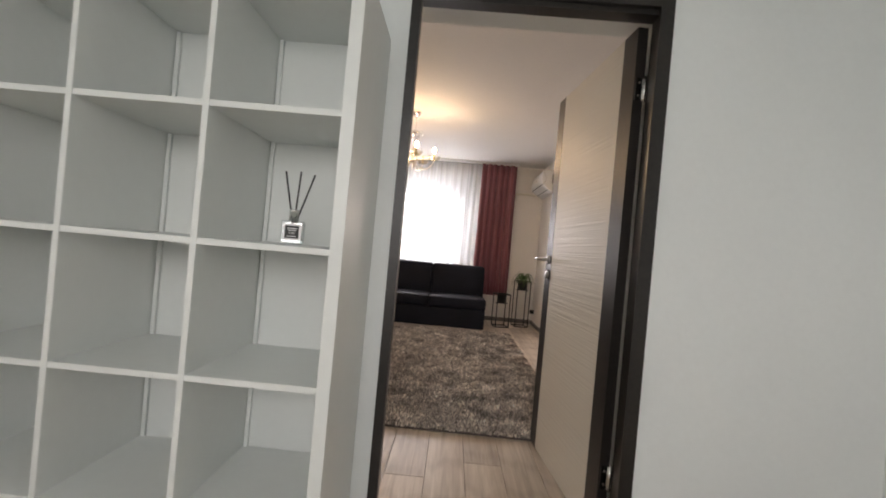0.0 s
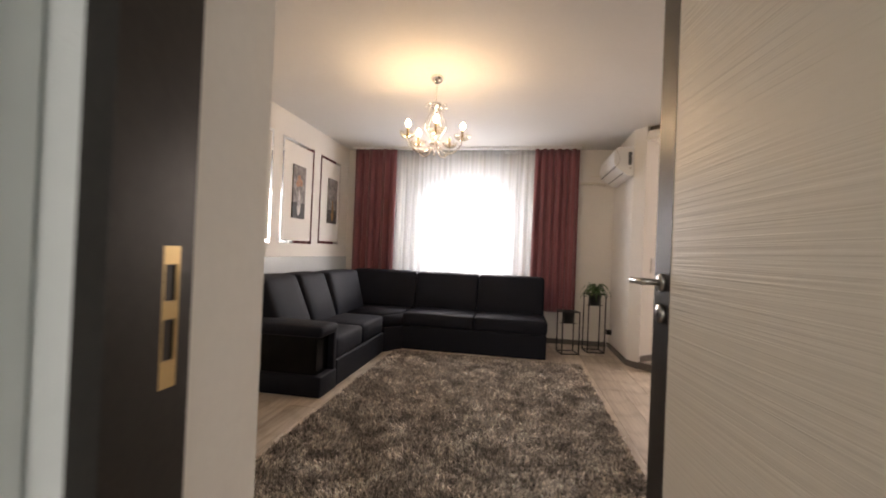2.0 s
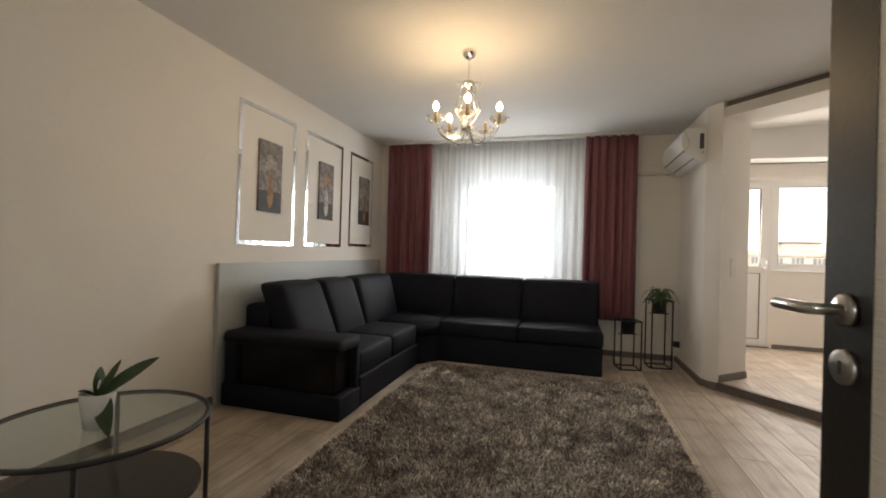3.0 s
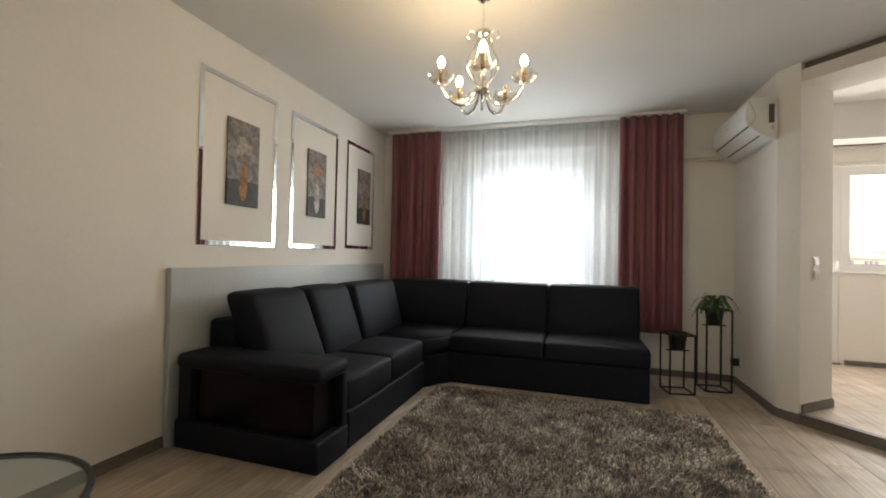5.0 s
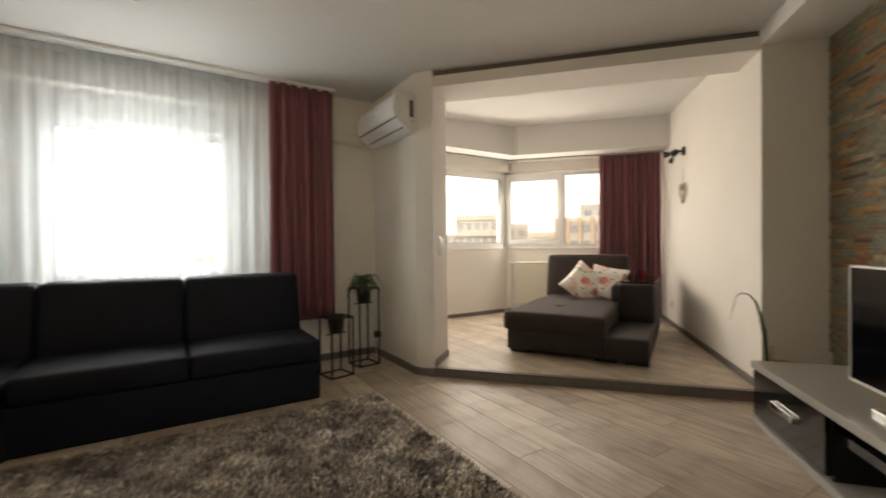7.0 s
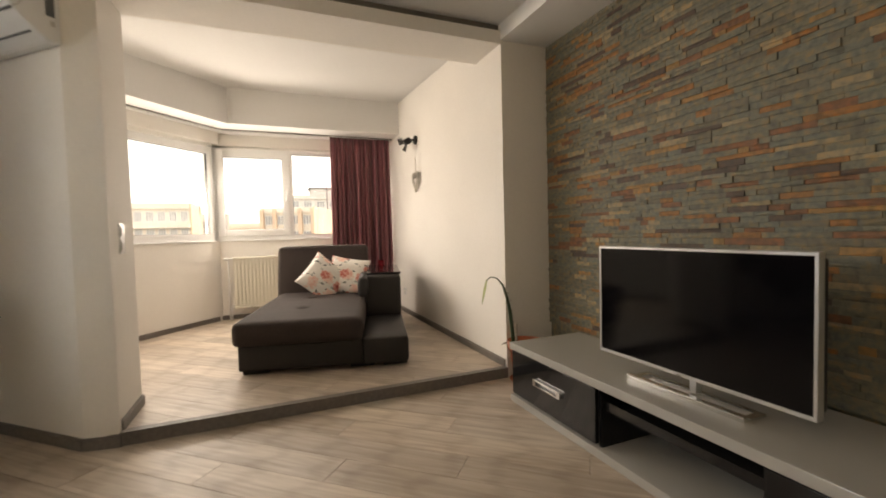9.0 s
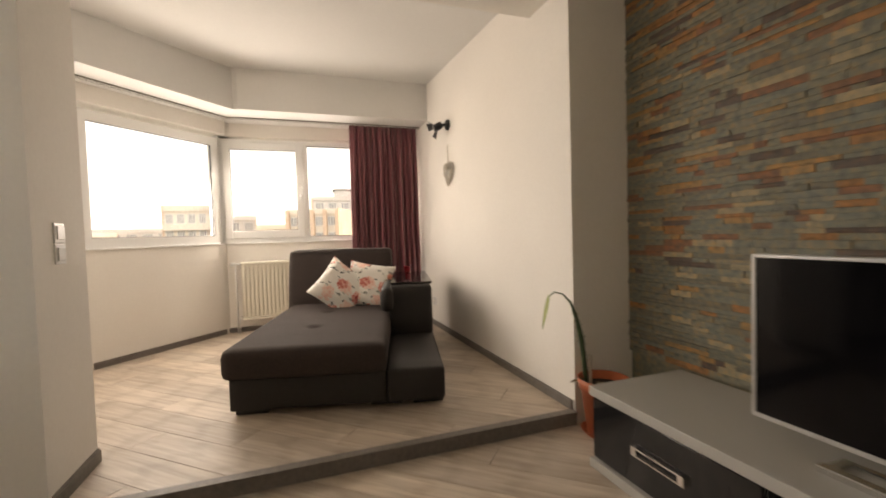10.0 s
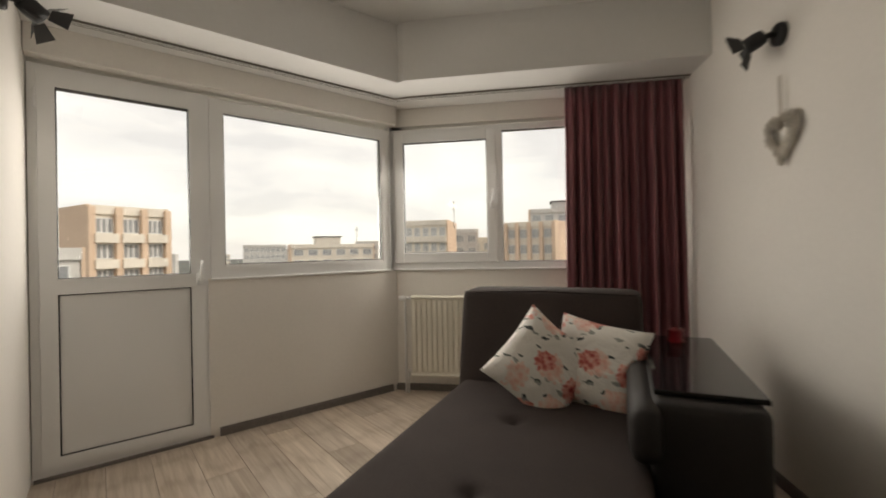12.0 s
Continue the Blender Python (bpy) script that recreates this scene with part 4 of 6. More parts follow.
# curtains
def drape(width, z0, z1, folds, depth, seed, squeeze=0.0, cell=0.012, flare=0.25):
    """A hanging cloth in the xz plane, gathered in uneven folds, narrower by squeeze at the foot."""
    rr = random.Random(seed)
    phases = [rr.uniform(0, 6.28) for _ in range(4)]
    nu = int(width / cell)
    levels = [z0 + (z1 - z0) * k / 14 for k in range(15)]
    bm = bmesh.new()
    rows = []
    for z in levels:
        f = (z1 - z) / (z1 - z0)
        row = []
        for i in range(nu + 1):
            s = i / nu
            w = s * folds * 2 * math.pi
            y = depth * (0.75 * math.sin(w + phases[0] + 0.5 * math.sin(2.3 * s * 6.28 + phases[1])) + 0.35 * math.sin(0.53 * w + phases[2] + f * flare * 3))
            y *= 0.55 + 0.45 * min(1, f * 4) + flare * 0.4 * f
            x = s * width + 0.35 * depth * math.sin(2 * w + phases[3]) + squeeze * (s - 0.5) * -f
            row.append(bm.verts.new((x, y, z + 0.004 * math.sin(w))))
        rows.append(row)
    for a, b in zip(rows, rows[1:]):
        for i in range(nu):
            bm.faces.new((a[i], a[i + 1], b[i + 1], b[i]))
    return bm


def thick(ob, t=0.003):
    mod = ob.modifiers.new("cloth", "SOLIDIFY")
    mod.thickness = t
    return ob


cl = thing("curtain", pose(-1.72, 6.99, 0), "burgundy satin curtain hanging in folds from the ceiling rail", "curtain", "curtains")
thick(part("cloth", drape(0.60, 0.40, 2.52, 6, 0.034, 3), M_CURTAIN, cl, smooth=True))
cr = thing("curtain", pose(0.735, 6.99, 0), "burgundy satin curtain hanging beside the plant stands", "curtain", "curtains")
thick(part("cloth", drape(0.555, 0.43, 2.52, 6, 0.034, 11, -0.02), M_CURTAIN, cr, smooth=True))
vo = thing("sheer_curtain", pose(-1.14, 7.07, 0), "white voile curtain in front of the bright window", "curtain")
part("cloth", drape(1.90, 0.42, 2.52, 17, 0.022, 5, 0, 0.01, 0.1), M_VOILE, vo, smooth=True)
part("heading_tape", boxes((0.0, 1.9, -0.006, 0.006, 2.47, 2.525)), M_VOILE, vo, "gathered heading tape")

# framed pictures: mirror strips stuck round a painted canvas
FRAMES = [(4.52, 5.23, 1.16, 2.29, 4.74, 5.03, 1.44, 2.03), (5.40, 6.09, 1.165, 2.285, 5.62, 5.89, 1.445, 2.03), (6.26, 6.86, 1.18, 2.28, 6.49, 6.76, 1.45, 2.03)]
PICTURE_LABELS = ["small still life with amber vase inside a mirrored strip border", "small still life with white vase inside a mirrored strip border", "small still life with golden vase inside a mirrored strip border"]
for (y0, y1, z0, z1, a0, a1, b0, b1), art, text in zip(FRAMES, M_ART, PICTURE_LABELS):
    pc = thing("wall_picture", pose(WX, (a0 + a1) / 2, (b0 + b1) / 2), text, "picture", "pictures above the sofa")
    cy, cz = (a0 + a1) / 2, (b0 + b1) / 2
    st = 0.034
    for q in ((y0, y0 + st, z0, z1), (y1 - st, y1, z0, z1), (y0 + st, y1 - st, z0, z0 + st), (y0 + st, y1 - st, z1 - st, z1)):
        part("mirror_strip", bevelled(boxes((0.001, 0.006, q[0] - cy, q[1] - cy, q[2] - cz, q[3] - cz)), 0.0015), M_MIRROR, pc, "bevelled mirror strip")
    part("canvas", soft_box(0.001, 0.014, a0 - cy, a1 - cy, b0 - cz, b1 - cz, 0.002), art, pc, "painted canvas")

# air conditioner
ac = thing("air_conditioner", pose(1.757, 6.235, 2.045), "white split air conditioner on the wall", "air conditioner")
profile = [(0.0, 0.0), (-0.05, 0.0), (-0.155, 0.075), (-0.196, 0.115), (-0.21, 0.155), (-0.205, 0.24), (-0.19, 0.295), (-0.165, 0.315), (0.0, 0.315)]
bm = bmesh.new()
ends = [[bm.verts.new((x, y, z)) for x, z in profile] for y in (0.0, 0.80)]
bm.faces.new(ends[0][::-1])
bm.faces.new(ends[1])
for i in range(len(profile)):
    j = (i + 1) % len(profile)
    bm.faces.new((ends[0][i], ends[0][j], ends[1][j], ends[1][i]))
bmesh.ops.bevel(bm, geom=bm.edges[:], offset=0.006, segments=2, affect="EDGES")
part("body", bm, M_PVC, ac)
part("louvre", tube([(-0.186, 0.01, 0.104), (-0.186, 0.79, 0.104)], 0.007, 6), M_SLOT, ac, "dark outlet slot")
part("louvre", tube([(-0.103, 0.04, 0.037), (-0.103, 0.76, 0.037)], 0.006, 6), M_SLOT, ac, "dark outlet slot")
part("front_seam", tube([(-0.188, -0.001, 0.296), (-0.170, -0.001, 0.25), (-0.150, -0.001, 0.20), (-0.146, -0.001, 0.16), (-0.165, -0.001, 0.125), (-0.186, -0.001, 0.106)], 0.003, 6), M_GREYRENDER, ac, "thin curved grey seam")
part("side_vent", boxes((-0.06, -0.025, -0.003, 0.001, 0.12, 0.26)), M_SLOT, ac, "dark side grille")
part("side_vent", boxes((-0.045, -0.025, -0.003, 0.001, 0.075, 0.10)), M_GREYRENDER, ac, "small grey clip")
part("badge", boxes((-0.2105, -0.207, 0.38, 0.44, 0.196, 0.204)), M_GREYRENDER, ac, "small grey badge bar")
pipe = thing("pipe_cover", pose(0, 0, 0), "cream pipe running from the air conditioner along the wall", "pipe")
part("pipe", tube([(1.31, 7.125, 2.10), (1.50, 7.125, 2.105), (1.58, 7.12, 2.10), (1.63, 7.06, 2.08)], 0.016, 10), M_RADIATOR, pipe, smooth=True)
part("cable", tube([(1.47, 7.14, 2.20), (1.60, 7.135, 2.205)], 0.004, 6), M_RADIATOR, pipe)


# plant stands
def plant_stand(x, y, w, h, pot_h, turn, label):
    st = thing("plant_stand", pose(x, y, 0, 0, 0, turn), label, "plant stand", "plant stands")
    a, t = w / 2, 0.006
    for sx in (-1, 1):
        for sy in (-1, 1):
            part("leg", boxes((sx * a - t, sx * a + t, sy * a - t, sy * a + t, 0, h)), M_BLACKMETAL, st)
    for z, nm in ((t, "base_ring"), (h - t, "top_ring")):
        part(nm, boxes((-a + t, a - t, -a - t, -a + t, z - t, z + t), (-a + t, a - t, a - t, a + t, z - t, z + t), (-a - t, -a + t, -a + t, a - t, z - t, z + t), (a - t, a + t, -a + t, a - t, z - t, z + t)), M_BLACKMETAL, st)
    part("pot_ledge", boxes((-a + t, a - t, -0.006, 0.006, h - pot_h - 0.012, h - pot_h - 0.002)), M_BLACKMETAL, st)
    pot = part("pot", lathe([(0.058, h - pot_h), (0.072, h - 0.01), (0.074, h + 0.004), (0.068, h + 0.004), (0.064, h - 0.03), (0.01, h - 0.03)], 20), M_BLACKMETAL, st, "matt black metal pot", smooth=True)
    return st


plant_stand(1.185, 6.63, 0.20, 0.50, 0.14, 12, "short black wire plant stand with an empty black pot")
plant_stand(1.51, 6.82, 0.20, 0.71, 0.14, 8, "tall black wire plant stand holding a fern")


def fern(x, y, z):
    f = thing("fern", pose(x, y, z), "small green fern in the black pot", "plant")
    part("soil", lathe([(0.001, 0.0), (0.062, 0.0), (0.06, 0.008), (0.001, 0.012)], 16, caps=False), M_SOIL, f)
    rr = random.Random(4)
    for k in range(34):
        a = rr.uniform(0, 6.28)
        rch, rise = rr.uniform(0.10, 0.21), rr.uniform(0.09, 0.2)
        bm = bmesh.new()
        pts = []
        for i in range(13):
            s = i / 12
            pts.append(Vector((math.cos(a) * rch * s, math.sin(a) * rch * s, rise * math.sin(s * 2.5) * 0.9 - 0.06 * s * s * (rch / 0.12))))
        sidev = Vector((-math.sin(a), math.cos(a), 0))
        rib = [bm.verts.new(q) for q in pts]
        for i in range(1, 13):
            ln = 0.03 * math.sin(math.pi * (0.12 + 0.85 * i / 13))
            d = (pts[i] - pts[i - 1]).normalized()
            for sgn in (-1, 1):
                p0 = pts[i]
                tipv = p0 + sidev * sgn * ln + d * ln * 0.5 - Vector((0, 0, 0.25 * ln))
                bm.faces.new([rib[i - 1], bm.verts.new(p0 + sidev * sgn * ln * 0.5 - d * 0.004), bm.verts.new(tipv), bm.verts.new(p0 + sidev * sgn * ln * 0.5 + d * 0.006), rib[i]])
        part("frond", bm, M_FERN, f)
    return f


fern(1.51, 6.82, 0.69)


# round glass table with an orchid plant
def leaf_bm(base_p, direction, length, width, droop, cup=0.25, n=8, roll=0.0):
    """A pointed blade along an arc."""
    bm = bmesh.new()
    d = Vector(direction).normalized()
    side_v = d.cross(Vector((0, 0, 1)))
    side_v = side_v.normalized() if side_v.length > 1e-4 else Vector((1, 0, 0))
    side_v = Matrix.Rotation(roll, 3, d) @ side_v
    rows = []
    for i in range(n + 1):
        s = i / n
        c = Vector(base_p) + d * length * s - Vector((0, 0, droop * s * s))
        w = width * (math.sin(math.pi * min(1, 0.12 + 0.88 * s)) ** 0.8) * (1 if s < 1 else 0.02) + 0.0015
        rows.append([bm.verts.new(c - side_v * w + Vector((0, 0, cup * w))), bm.verts.new(c), bm.verts.new(c + side_v * w + Vector((0, 0, cup * w)))])
    for a, b in zip(rows, rows[1:]):
        for k in range(2):
            bm.faces.new((a[k], a[k + 1], b[k + 1], b[k]))
    return bm


tb = thing("side_table", pose(-1.18, 3.08, 0), "round glass side table with black metal legs and dark shelf", "table")
R = 0.37
part("glass_top", lathe([(0.001, 0.445), (R - 0.012, 0.445), (R - 0.012, 0.453), (0.001, 0.453)], 64, caps=False), M_TABLEGLASS, tb, "clear glass top", smooth=False)
ringpts = [(R * math.cos(2 * math.pi * k / 64), R * math.sin(2 * math.pi * k / 64), 0.446) for k in range(64)]
part("rim", tube(ringpts, 0.010, 8, True), M_BLACKMETAL, tb, smooth=True)
part("lower_shelf", lathe([(0.001, 0.16), (R - 0.02, 0.16), (R - 0.02, 0.176), (0.001, 0.176)], 48, caps=False), M_WENGE, tb, "dark wood lower shelf")
for a in (45, 135, 225, 315):
    part("leg", tube([((R - 0.004) * math.cos(radians(a)), (R - 0.004) * math.sin(radians(a)), 0), ((R - 0.004) * math.cos(radians(a)), (R - 0.004) * math.sin(radians(a)), 0.44)], 0.010, 8), M_BLACKMETAL, tb, smooth=True)
op = thing("orchid_plant", pose(-1.14, 3.04, 0.454), "leafy green orchid in a white ceramic pot", "plant")
part("pot", lathe([(0.042, 0), (0.050, 0.06), (0.058, 0.125), (0.056, 0.130), (0.052, 0.124), (0.050, 0.105), (0.002, 0.105)], 24), M_WHITEPOT, op, "white ceramic pot", smooth=True)
for d, ln, w, dr in (((0.75, 0.35, 0.62), 0.26, 0.026, 0.01), ((0.5, -0.15, -0.3), 0.13, 0.030, 0.06), ((-0.2, 0.2, 0.9), 0.11, 0.020, 0.0), ((-0.7, -0.2, 0.25), 0.08, 0.014, 0.01), ((0.35, 0.3, 0.9), 0.15, 0.014, 0.0)):
    part("leaf", leaf_bm((0, 0, 0.112), d, ln, w * 1.15, dr, roll=0.85), M_LEAF, op, smooth=True)
part("stem", tube([(0.0, 0.0, 0.08), (-0.01, 0.0, 0.13), (-0.005, 0.01, 0.17)], 0.004, 6), M_WHITEPOT, op, "pale support stick", smooth=True)


# chandelier
M_SLEEVE = material("gilded_sleeve", (0.30, 0.22, 0.11), 0.5, vary=0.1)


def chandelier(x, y):
    c = thing("chandelier", pose(x, y, 0), "chrome five-arm chandelier with glass dishes and candle bulbs, lit", "chandelier")
    part("canopy", lathe([(0.05, 2.55), (0.052, 2.54), (0.045, 2.515), (0.02, 2.495), (0.006, 2.49)], 24), M_CHROME, c, smooth=True)
    for i in range(9):
        z = 2.485 - i * 0.016
        rot = pose(0, 0, z, 0, 0, 90 * (i % 2))
        part("chain_link", tube([(0.006 * math.cos(k * 0.785), 0, 0.012 * math.sin(k * 0.785)) for k in range(8)], 0.0018, 5, True), M_CHROME, c, m=rot)
    part("column", lathe([(0.004, 2.345), (0.02, 2.34), (0.038, 2.325), (0.03, 2.31), (0.01, 2.30), (0.008, 2.16), (0.018, 2.12), (0.022, 2.09), (0.012, 2.05), (0.04, 2.03), (0.045, 2.015), (0.03, 2.0), (0.008, 1.985), (0.006, 1.93), (0.010, 1.92), (0.004, 1.905)], 16), M_CHROME, c, smooth=True)
    part("bead_crown", lathe([(0.03, 2.318), (0.042, 2.326), (0.04, 2.335), (0.028, 2.338)], 16), M_BOTTLE, c, "clear glass bead crown")
    for k in range(5):
        a = radians(-77 + 72 * k)
        ca, sa = math.cos(a), math.sin(a)

        def at(r, z):
            return (r * ca, r * sa, z)
        arm = part("arm", tube([at(0.03, 2.01), at(0.045, 1.965), at(0.075, 1.932), at(0.115, 1.920), at(0.155, 1.930), at(0.198, 1.960), at(0.22, 2.000), at(0.226, 2.032)], 0.007, 8), M_CHROME, c, smooth=True)
        part("scroll", tube([at(0.012, 2.03), at(0.05, 2.06), at(0.085, 2.12), at(0.085, 2.17), at(0.055, 2.23), at(0.03, 2.27), at(0.035, 2.31), at(0.06, 2.33), at(0.085, 2.315), at(0.088, 2.29), at(0.075, 2.285)], 0.0045, 6), M_CHROME, c, smooth=True)
        # bead chain on the arm
        bm = bmesh.new()
        for i in range(12):
            s = i / 11
            r = 0.05 + 0.15 * s
            z = 1.920 + 0.055 * (2 * s - 1) ** 2 + 0.012
            bmesh.ops.create_icosphere(bm, subdivisions=1, radius=0.006, matrix=Matrix.Translation(at(r, z)))
        part("bead_string", bm, M_DISH, arm, "clear glass beads")
        # petalled dish
        bm = bmesh.new()
        seg = 32
        rings = []
        for r, z in ((0.010, 2.026), (0.036, 2.030), (0.056, 2.042), (0.063, 2.056), (0.054, 2.068)):
            rings.append([bm.verts.new((0.226 * ca + r * (1 + 0.12 * math.cos(8 * th)) * math.cos(th), 0.226 * sa + r * (1 + 0.12 * math.cos(8 * th)) * math.sin(th), z + 0.008 * math.cos(8 * th) * r / 0.06)) for th in (2 * math.pi * i / seg for i in range(seg))])
        for p, q in zip(rings, rings[1:]):
            for i in range(seg):
                bm.faces.new((p[i], p[(i + 1) % seg], q[(i + 1) % seg], q[i]))
        part("dish", bm, M_DISH, arm, "petalled clear glass dish", smooth=True)
        part("candle_sleeve", lathe([(0.011, 2.032), (0.011, 2.108), (0.008, 2.112)], 12, (0.226 * ca, 0.226 * sa, 0)), M_SLEEVE, arm, "cream candle sleeve", smooth=True)
        if k != 2:
            part("bulb", lathe([(0.008, 2.113), (0.0155, 2.122), (0.0195, 2.135), (0.0165, 2.151), (0.009, 2.163), (0.002, 2.170)], 14, (0.226 * ca, 0.226 * sa, 0)), M_BULB, arm, "glowing candle bulb", smooth=True)
    return c


chandelier(-0.14, 4.72)


# television and its stand, along the stone wall
stand = thing("tv_stand", BAY @ pose(-3.085, SV + 0.035, 0), "low pale grey tv stand with black gloss drawers", "tv stand")
L, D = 2.24, 0.55
part("top", soft_box(0, L, 0, D, 0.332, 0.374, 0.003), M_WHITEGLOSS, stand)
part("bottom", soft_box(0, L, 0, D, 0.002, 0.045, 0.003), M_WHITEGLOSS, stand)
for x in (0.0, 0.75, 1.47, L - 0.02):
    part("upright", boxes((x + 0.001, x + 0.019, 0.01, D - 0.03, 0.045, 0.332)), M_BLACKGLOSS if 0 < x < 2 else M_WHITEGLOSS, stand)
part("back_panel", boxes((0.02, L - 0.02, 0.0, 0.009, 0.045, 0.332)), M_WHITEGLOSS, stand)
part("shelf", boxes((0.77, 1.468, 0.02, D - 0.05, 0.225, 0.265)), M_BLACKGLOSS, stand, "black gloss inner shelf")
for x0 in (0.022, 1.49):
    dr = part("drawer", soft_box(x0, x0 + 0.728, D - 0.03, D - 0.006, 0.060, 0.326, 0.002), M_BLACKGLOSS, stand, "black gloss drawer front")
    cx = x0 + 0.364
    part("handle", boxes((cx - 0.12, cx + 0.12, D + 0.004, D + 0.012, 0.216, 0.222), (cx - 0.12, cx + 0.12, D + 0.004, D + 0.012, 0.186, 0.192), (cx - 0.12, cx - 0.095, D - 0.006, D + 0.012, 0.192, 0.216), (cx + 0.095, cx + 0.12, D - 0.006, D + 0.012, 0.192, 0.216)), M_CHROME, dr, "rectangular chrome pull")
tv = thing("television", BAY @ pose(-2.39, -2.405, 0.3745), "switched-off flat television with a silver bezel on the stand", "television")
TVW, TVH, TZ = 0.93, 0.530, 0.083
part("screen", boxes((0.012, TVW - 0.012, 0.026, 0.042, TZ + 0.014, TZ + TVH - 0.012)), M_SCREEN, tv, "black glass screen")
part("bezel", bevelled(boxes((0, 0.012, 0.012, 0.046, TZ, TZ + TVH), (TVW - 0.012, TVW, 0.012, 0.046, TZ, TZ + TVH), (0.012, TVW - 0.012, 0.012, 0.046, TZ, TZ + 0.014), (0.012, TVW - 0.012, 0.012, 0.046, TZ + TVH - 0.012, TZ + TVH)), 0.002), M_SILVER, tv, "silver plastic bezel")
part("back", soft_box(0.004, TVW - 0.004, -0.02, 0.026, TZ + 0.02, TZ + TVH - 0.02, 0.008), M_BLACKMETAL, tv)
part("neck", boxes((0.45, 0.48, -0.05, -0.018, 0.008, TZ + 0.05)), M_SILVER, tv)
part("foot", bevelled(boxes((0.205, 0.735, 0.036, 0.070, 0.0, 0.021), (0.205, 0.235, -0.06, 0.036, 0.0, 0.012), (0.705, 0.735, -0.06, 0.036, 0.0, 0.012), (0.235, 0.705, -0.06, -0.035, 0.0, 0.012)), 0.003), M_FOOT, tv, "silver rectangular foot frame")
part("indicator", boxes((0.47, 0.49, 0.046, 0.0475, TZ + 0.004, TZ + 0.008)), M_BLACKMETAL, tv)

# drooping houseplant in a terracotta pot by the stand
pp = thing("potted_plant", BAY @ pose(-0.62, -2.465, 0), "tall drooping plant in a terracotta-coloured plastic pot", "plant")
part("saucer", lathe([(0.09, 0.0), (0.115, 0.03), (0.119, 0.03), (0.096, 0.004), (0.002, 0.004)], 28), M_TERRA, pp, smooth=True)
pot = part("pot", lathe([(0.085, 0.006), (0.115, 0.245), (0.127, 0.245), (0.132, 0.30), (0.124, 0.30), (0.114, 0.25), (0.002, 0.25)], 28), M_TERRA, pp, "terracotta-coloured pot", smooth=True)
part("soil", lathe([(0.001, 0.262), (0.112, 0.256)], 24, caps=False), M_SOIL, pot)
stem_line = [(0.04, 0.075, 0.25), (0.05, 0.080, 0.38), (0.06, 0.088, 0.50), (0.078, 0.10, 0.60), (0.105, 0.118, 0.69), (0.14, 0.143, 0.735), (0.165, 0.178, 0.745), (0.18, 0.208, 0.72)]
part("stem", tube(stem_line, [0.012, 0.013, 0.013, 0.010, 0.0065, 0.0045, 0.004, 0.003], 8), M_LEAF, pp, "thick green stem with spiny scars", smooth=True)
rr = random.Random(6)
bm = bmesh.new()
for k in range(46):
    s_ = rr.uniform(0.05, 0.58)
    i = int(s_ * 7)
    p = Vector(stem_line[i]).lerp(Vector(stem_line[i + 1]), s_ * 7 - i)
    a = rr.uniform(0, 6.28)
    out = Vector((math.cos(a), math.sin(a), 0))
    q = p + out * 0.016
    w = Vector((-math.sin(a), math.cos(a), 0)) * 0.005
    bm.faces.new([bm.verts.new(v) for v in (q - w, q + w, q + out * 0.012 + Vector((0, 0, 0.009)))])
tagged(part("spines", bm, M_DRYSTEM, pp), "dry leaf scars on the stem", kind="stuff")
part("leaf", leaf_bm((0.18, 0.203, 0.725), (0.03, 0.22, -0.95), 0.19, 0.022, 0.0, 0.5), M_LIMP, pp, "limp yellow-green leaf", smooth=True)
part("dry_leaf", leaf_bm((0.06, 0.02, 0.27), (0.1, 0.9, 0.2), 0.14, 0.02, 0.03), M_DRYSTEM, pp, "dried brown leaf", smooth=True)
part("dry_leaf", leaf_bm((0.0, 0.02, 0.28), (-0.6, 0.5, 0.2), 0.10, 0.018, 0.03), M_DRYSTEM, pp, "dried brown leaf", smooth=True)
part("stake", soft_box(0.02, 0.035, 0.055, 0.067, 0.2, 0.42, 0.002), M_RIBBON, pp, "short wooden stake")

# ---- bay ----
# chaise: local x along its front, y into its depth
CH = pose(2.70, 6.20, STEP, 0, 0, -62.0)
ch = thing("chaise_sofa", CH, "brown-grey fabric chaise with a low side box and a square arm", "sofa")
part("base", rbox(0.015, 0.90, -0.01, 1.80, 0.035, 0.225, 0.015), M_LEATHERETTE, ch, smooth=True)
part("mattress", rbox(-0.02, 0.905, -0.05, 1.60, 0.215, 0.395, 0.05, (0.004, 0.004, 0.012), 0.024, [(0.40, 1.02, 0.032), (0.40, 0.46, 0.032)]), M_RECLINER, ch, "tufted fabric seat", smooth=True)
for bx, by in ((0.40, 1.02), (0.40, 0.46)):
    part("button", lathe([(0.002, 0.375), (0.010, 0.375), (0.012, 0.371), (0.008, 0.366)], 12, (bx, by, 0)), M_RECLINER, ch, smooth=True)
part("side_box", rbox(0.90, 1.24, -0.03, 1.76, 0.035, 0.235, 0.025, (0, 0, 0.004)), M_LEATHERETTE, ch, "low dark leatherette side box", smooth=True)
bm = rbox(-0.045, 0.915, 1.50, 1.74, 0.30, 0.885, 0.05, (0.004, 0.02, 0.008))
for v in bm.verts:
    v.co.y += 0.20 * (v.co.z - 0.36)
part("backrest", bm, M_RECLINER, ch, "upholstered backrest", smooth=True)
part("seam", tube([(-0.02, 1.595, 0.872), (0.43, 1.590, 0.884), (0.89, 1.595, 0.872)], 0.005, 6), M_RECLINER, ch, "piped seam along the top", smooth=True)
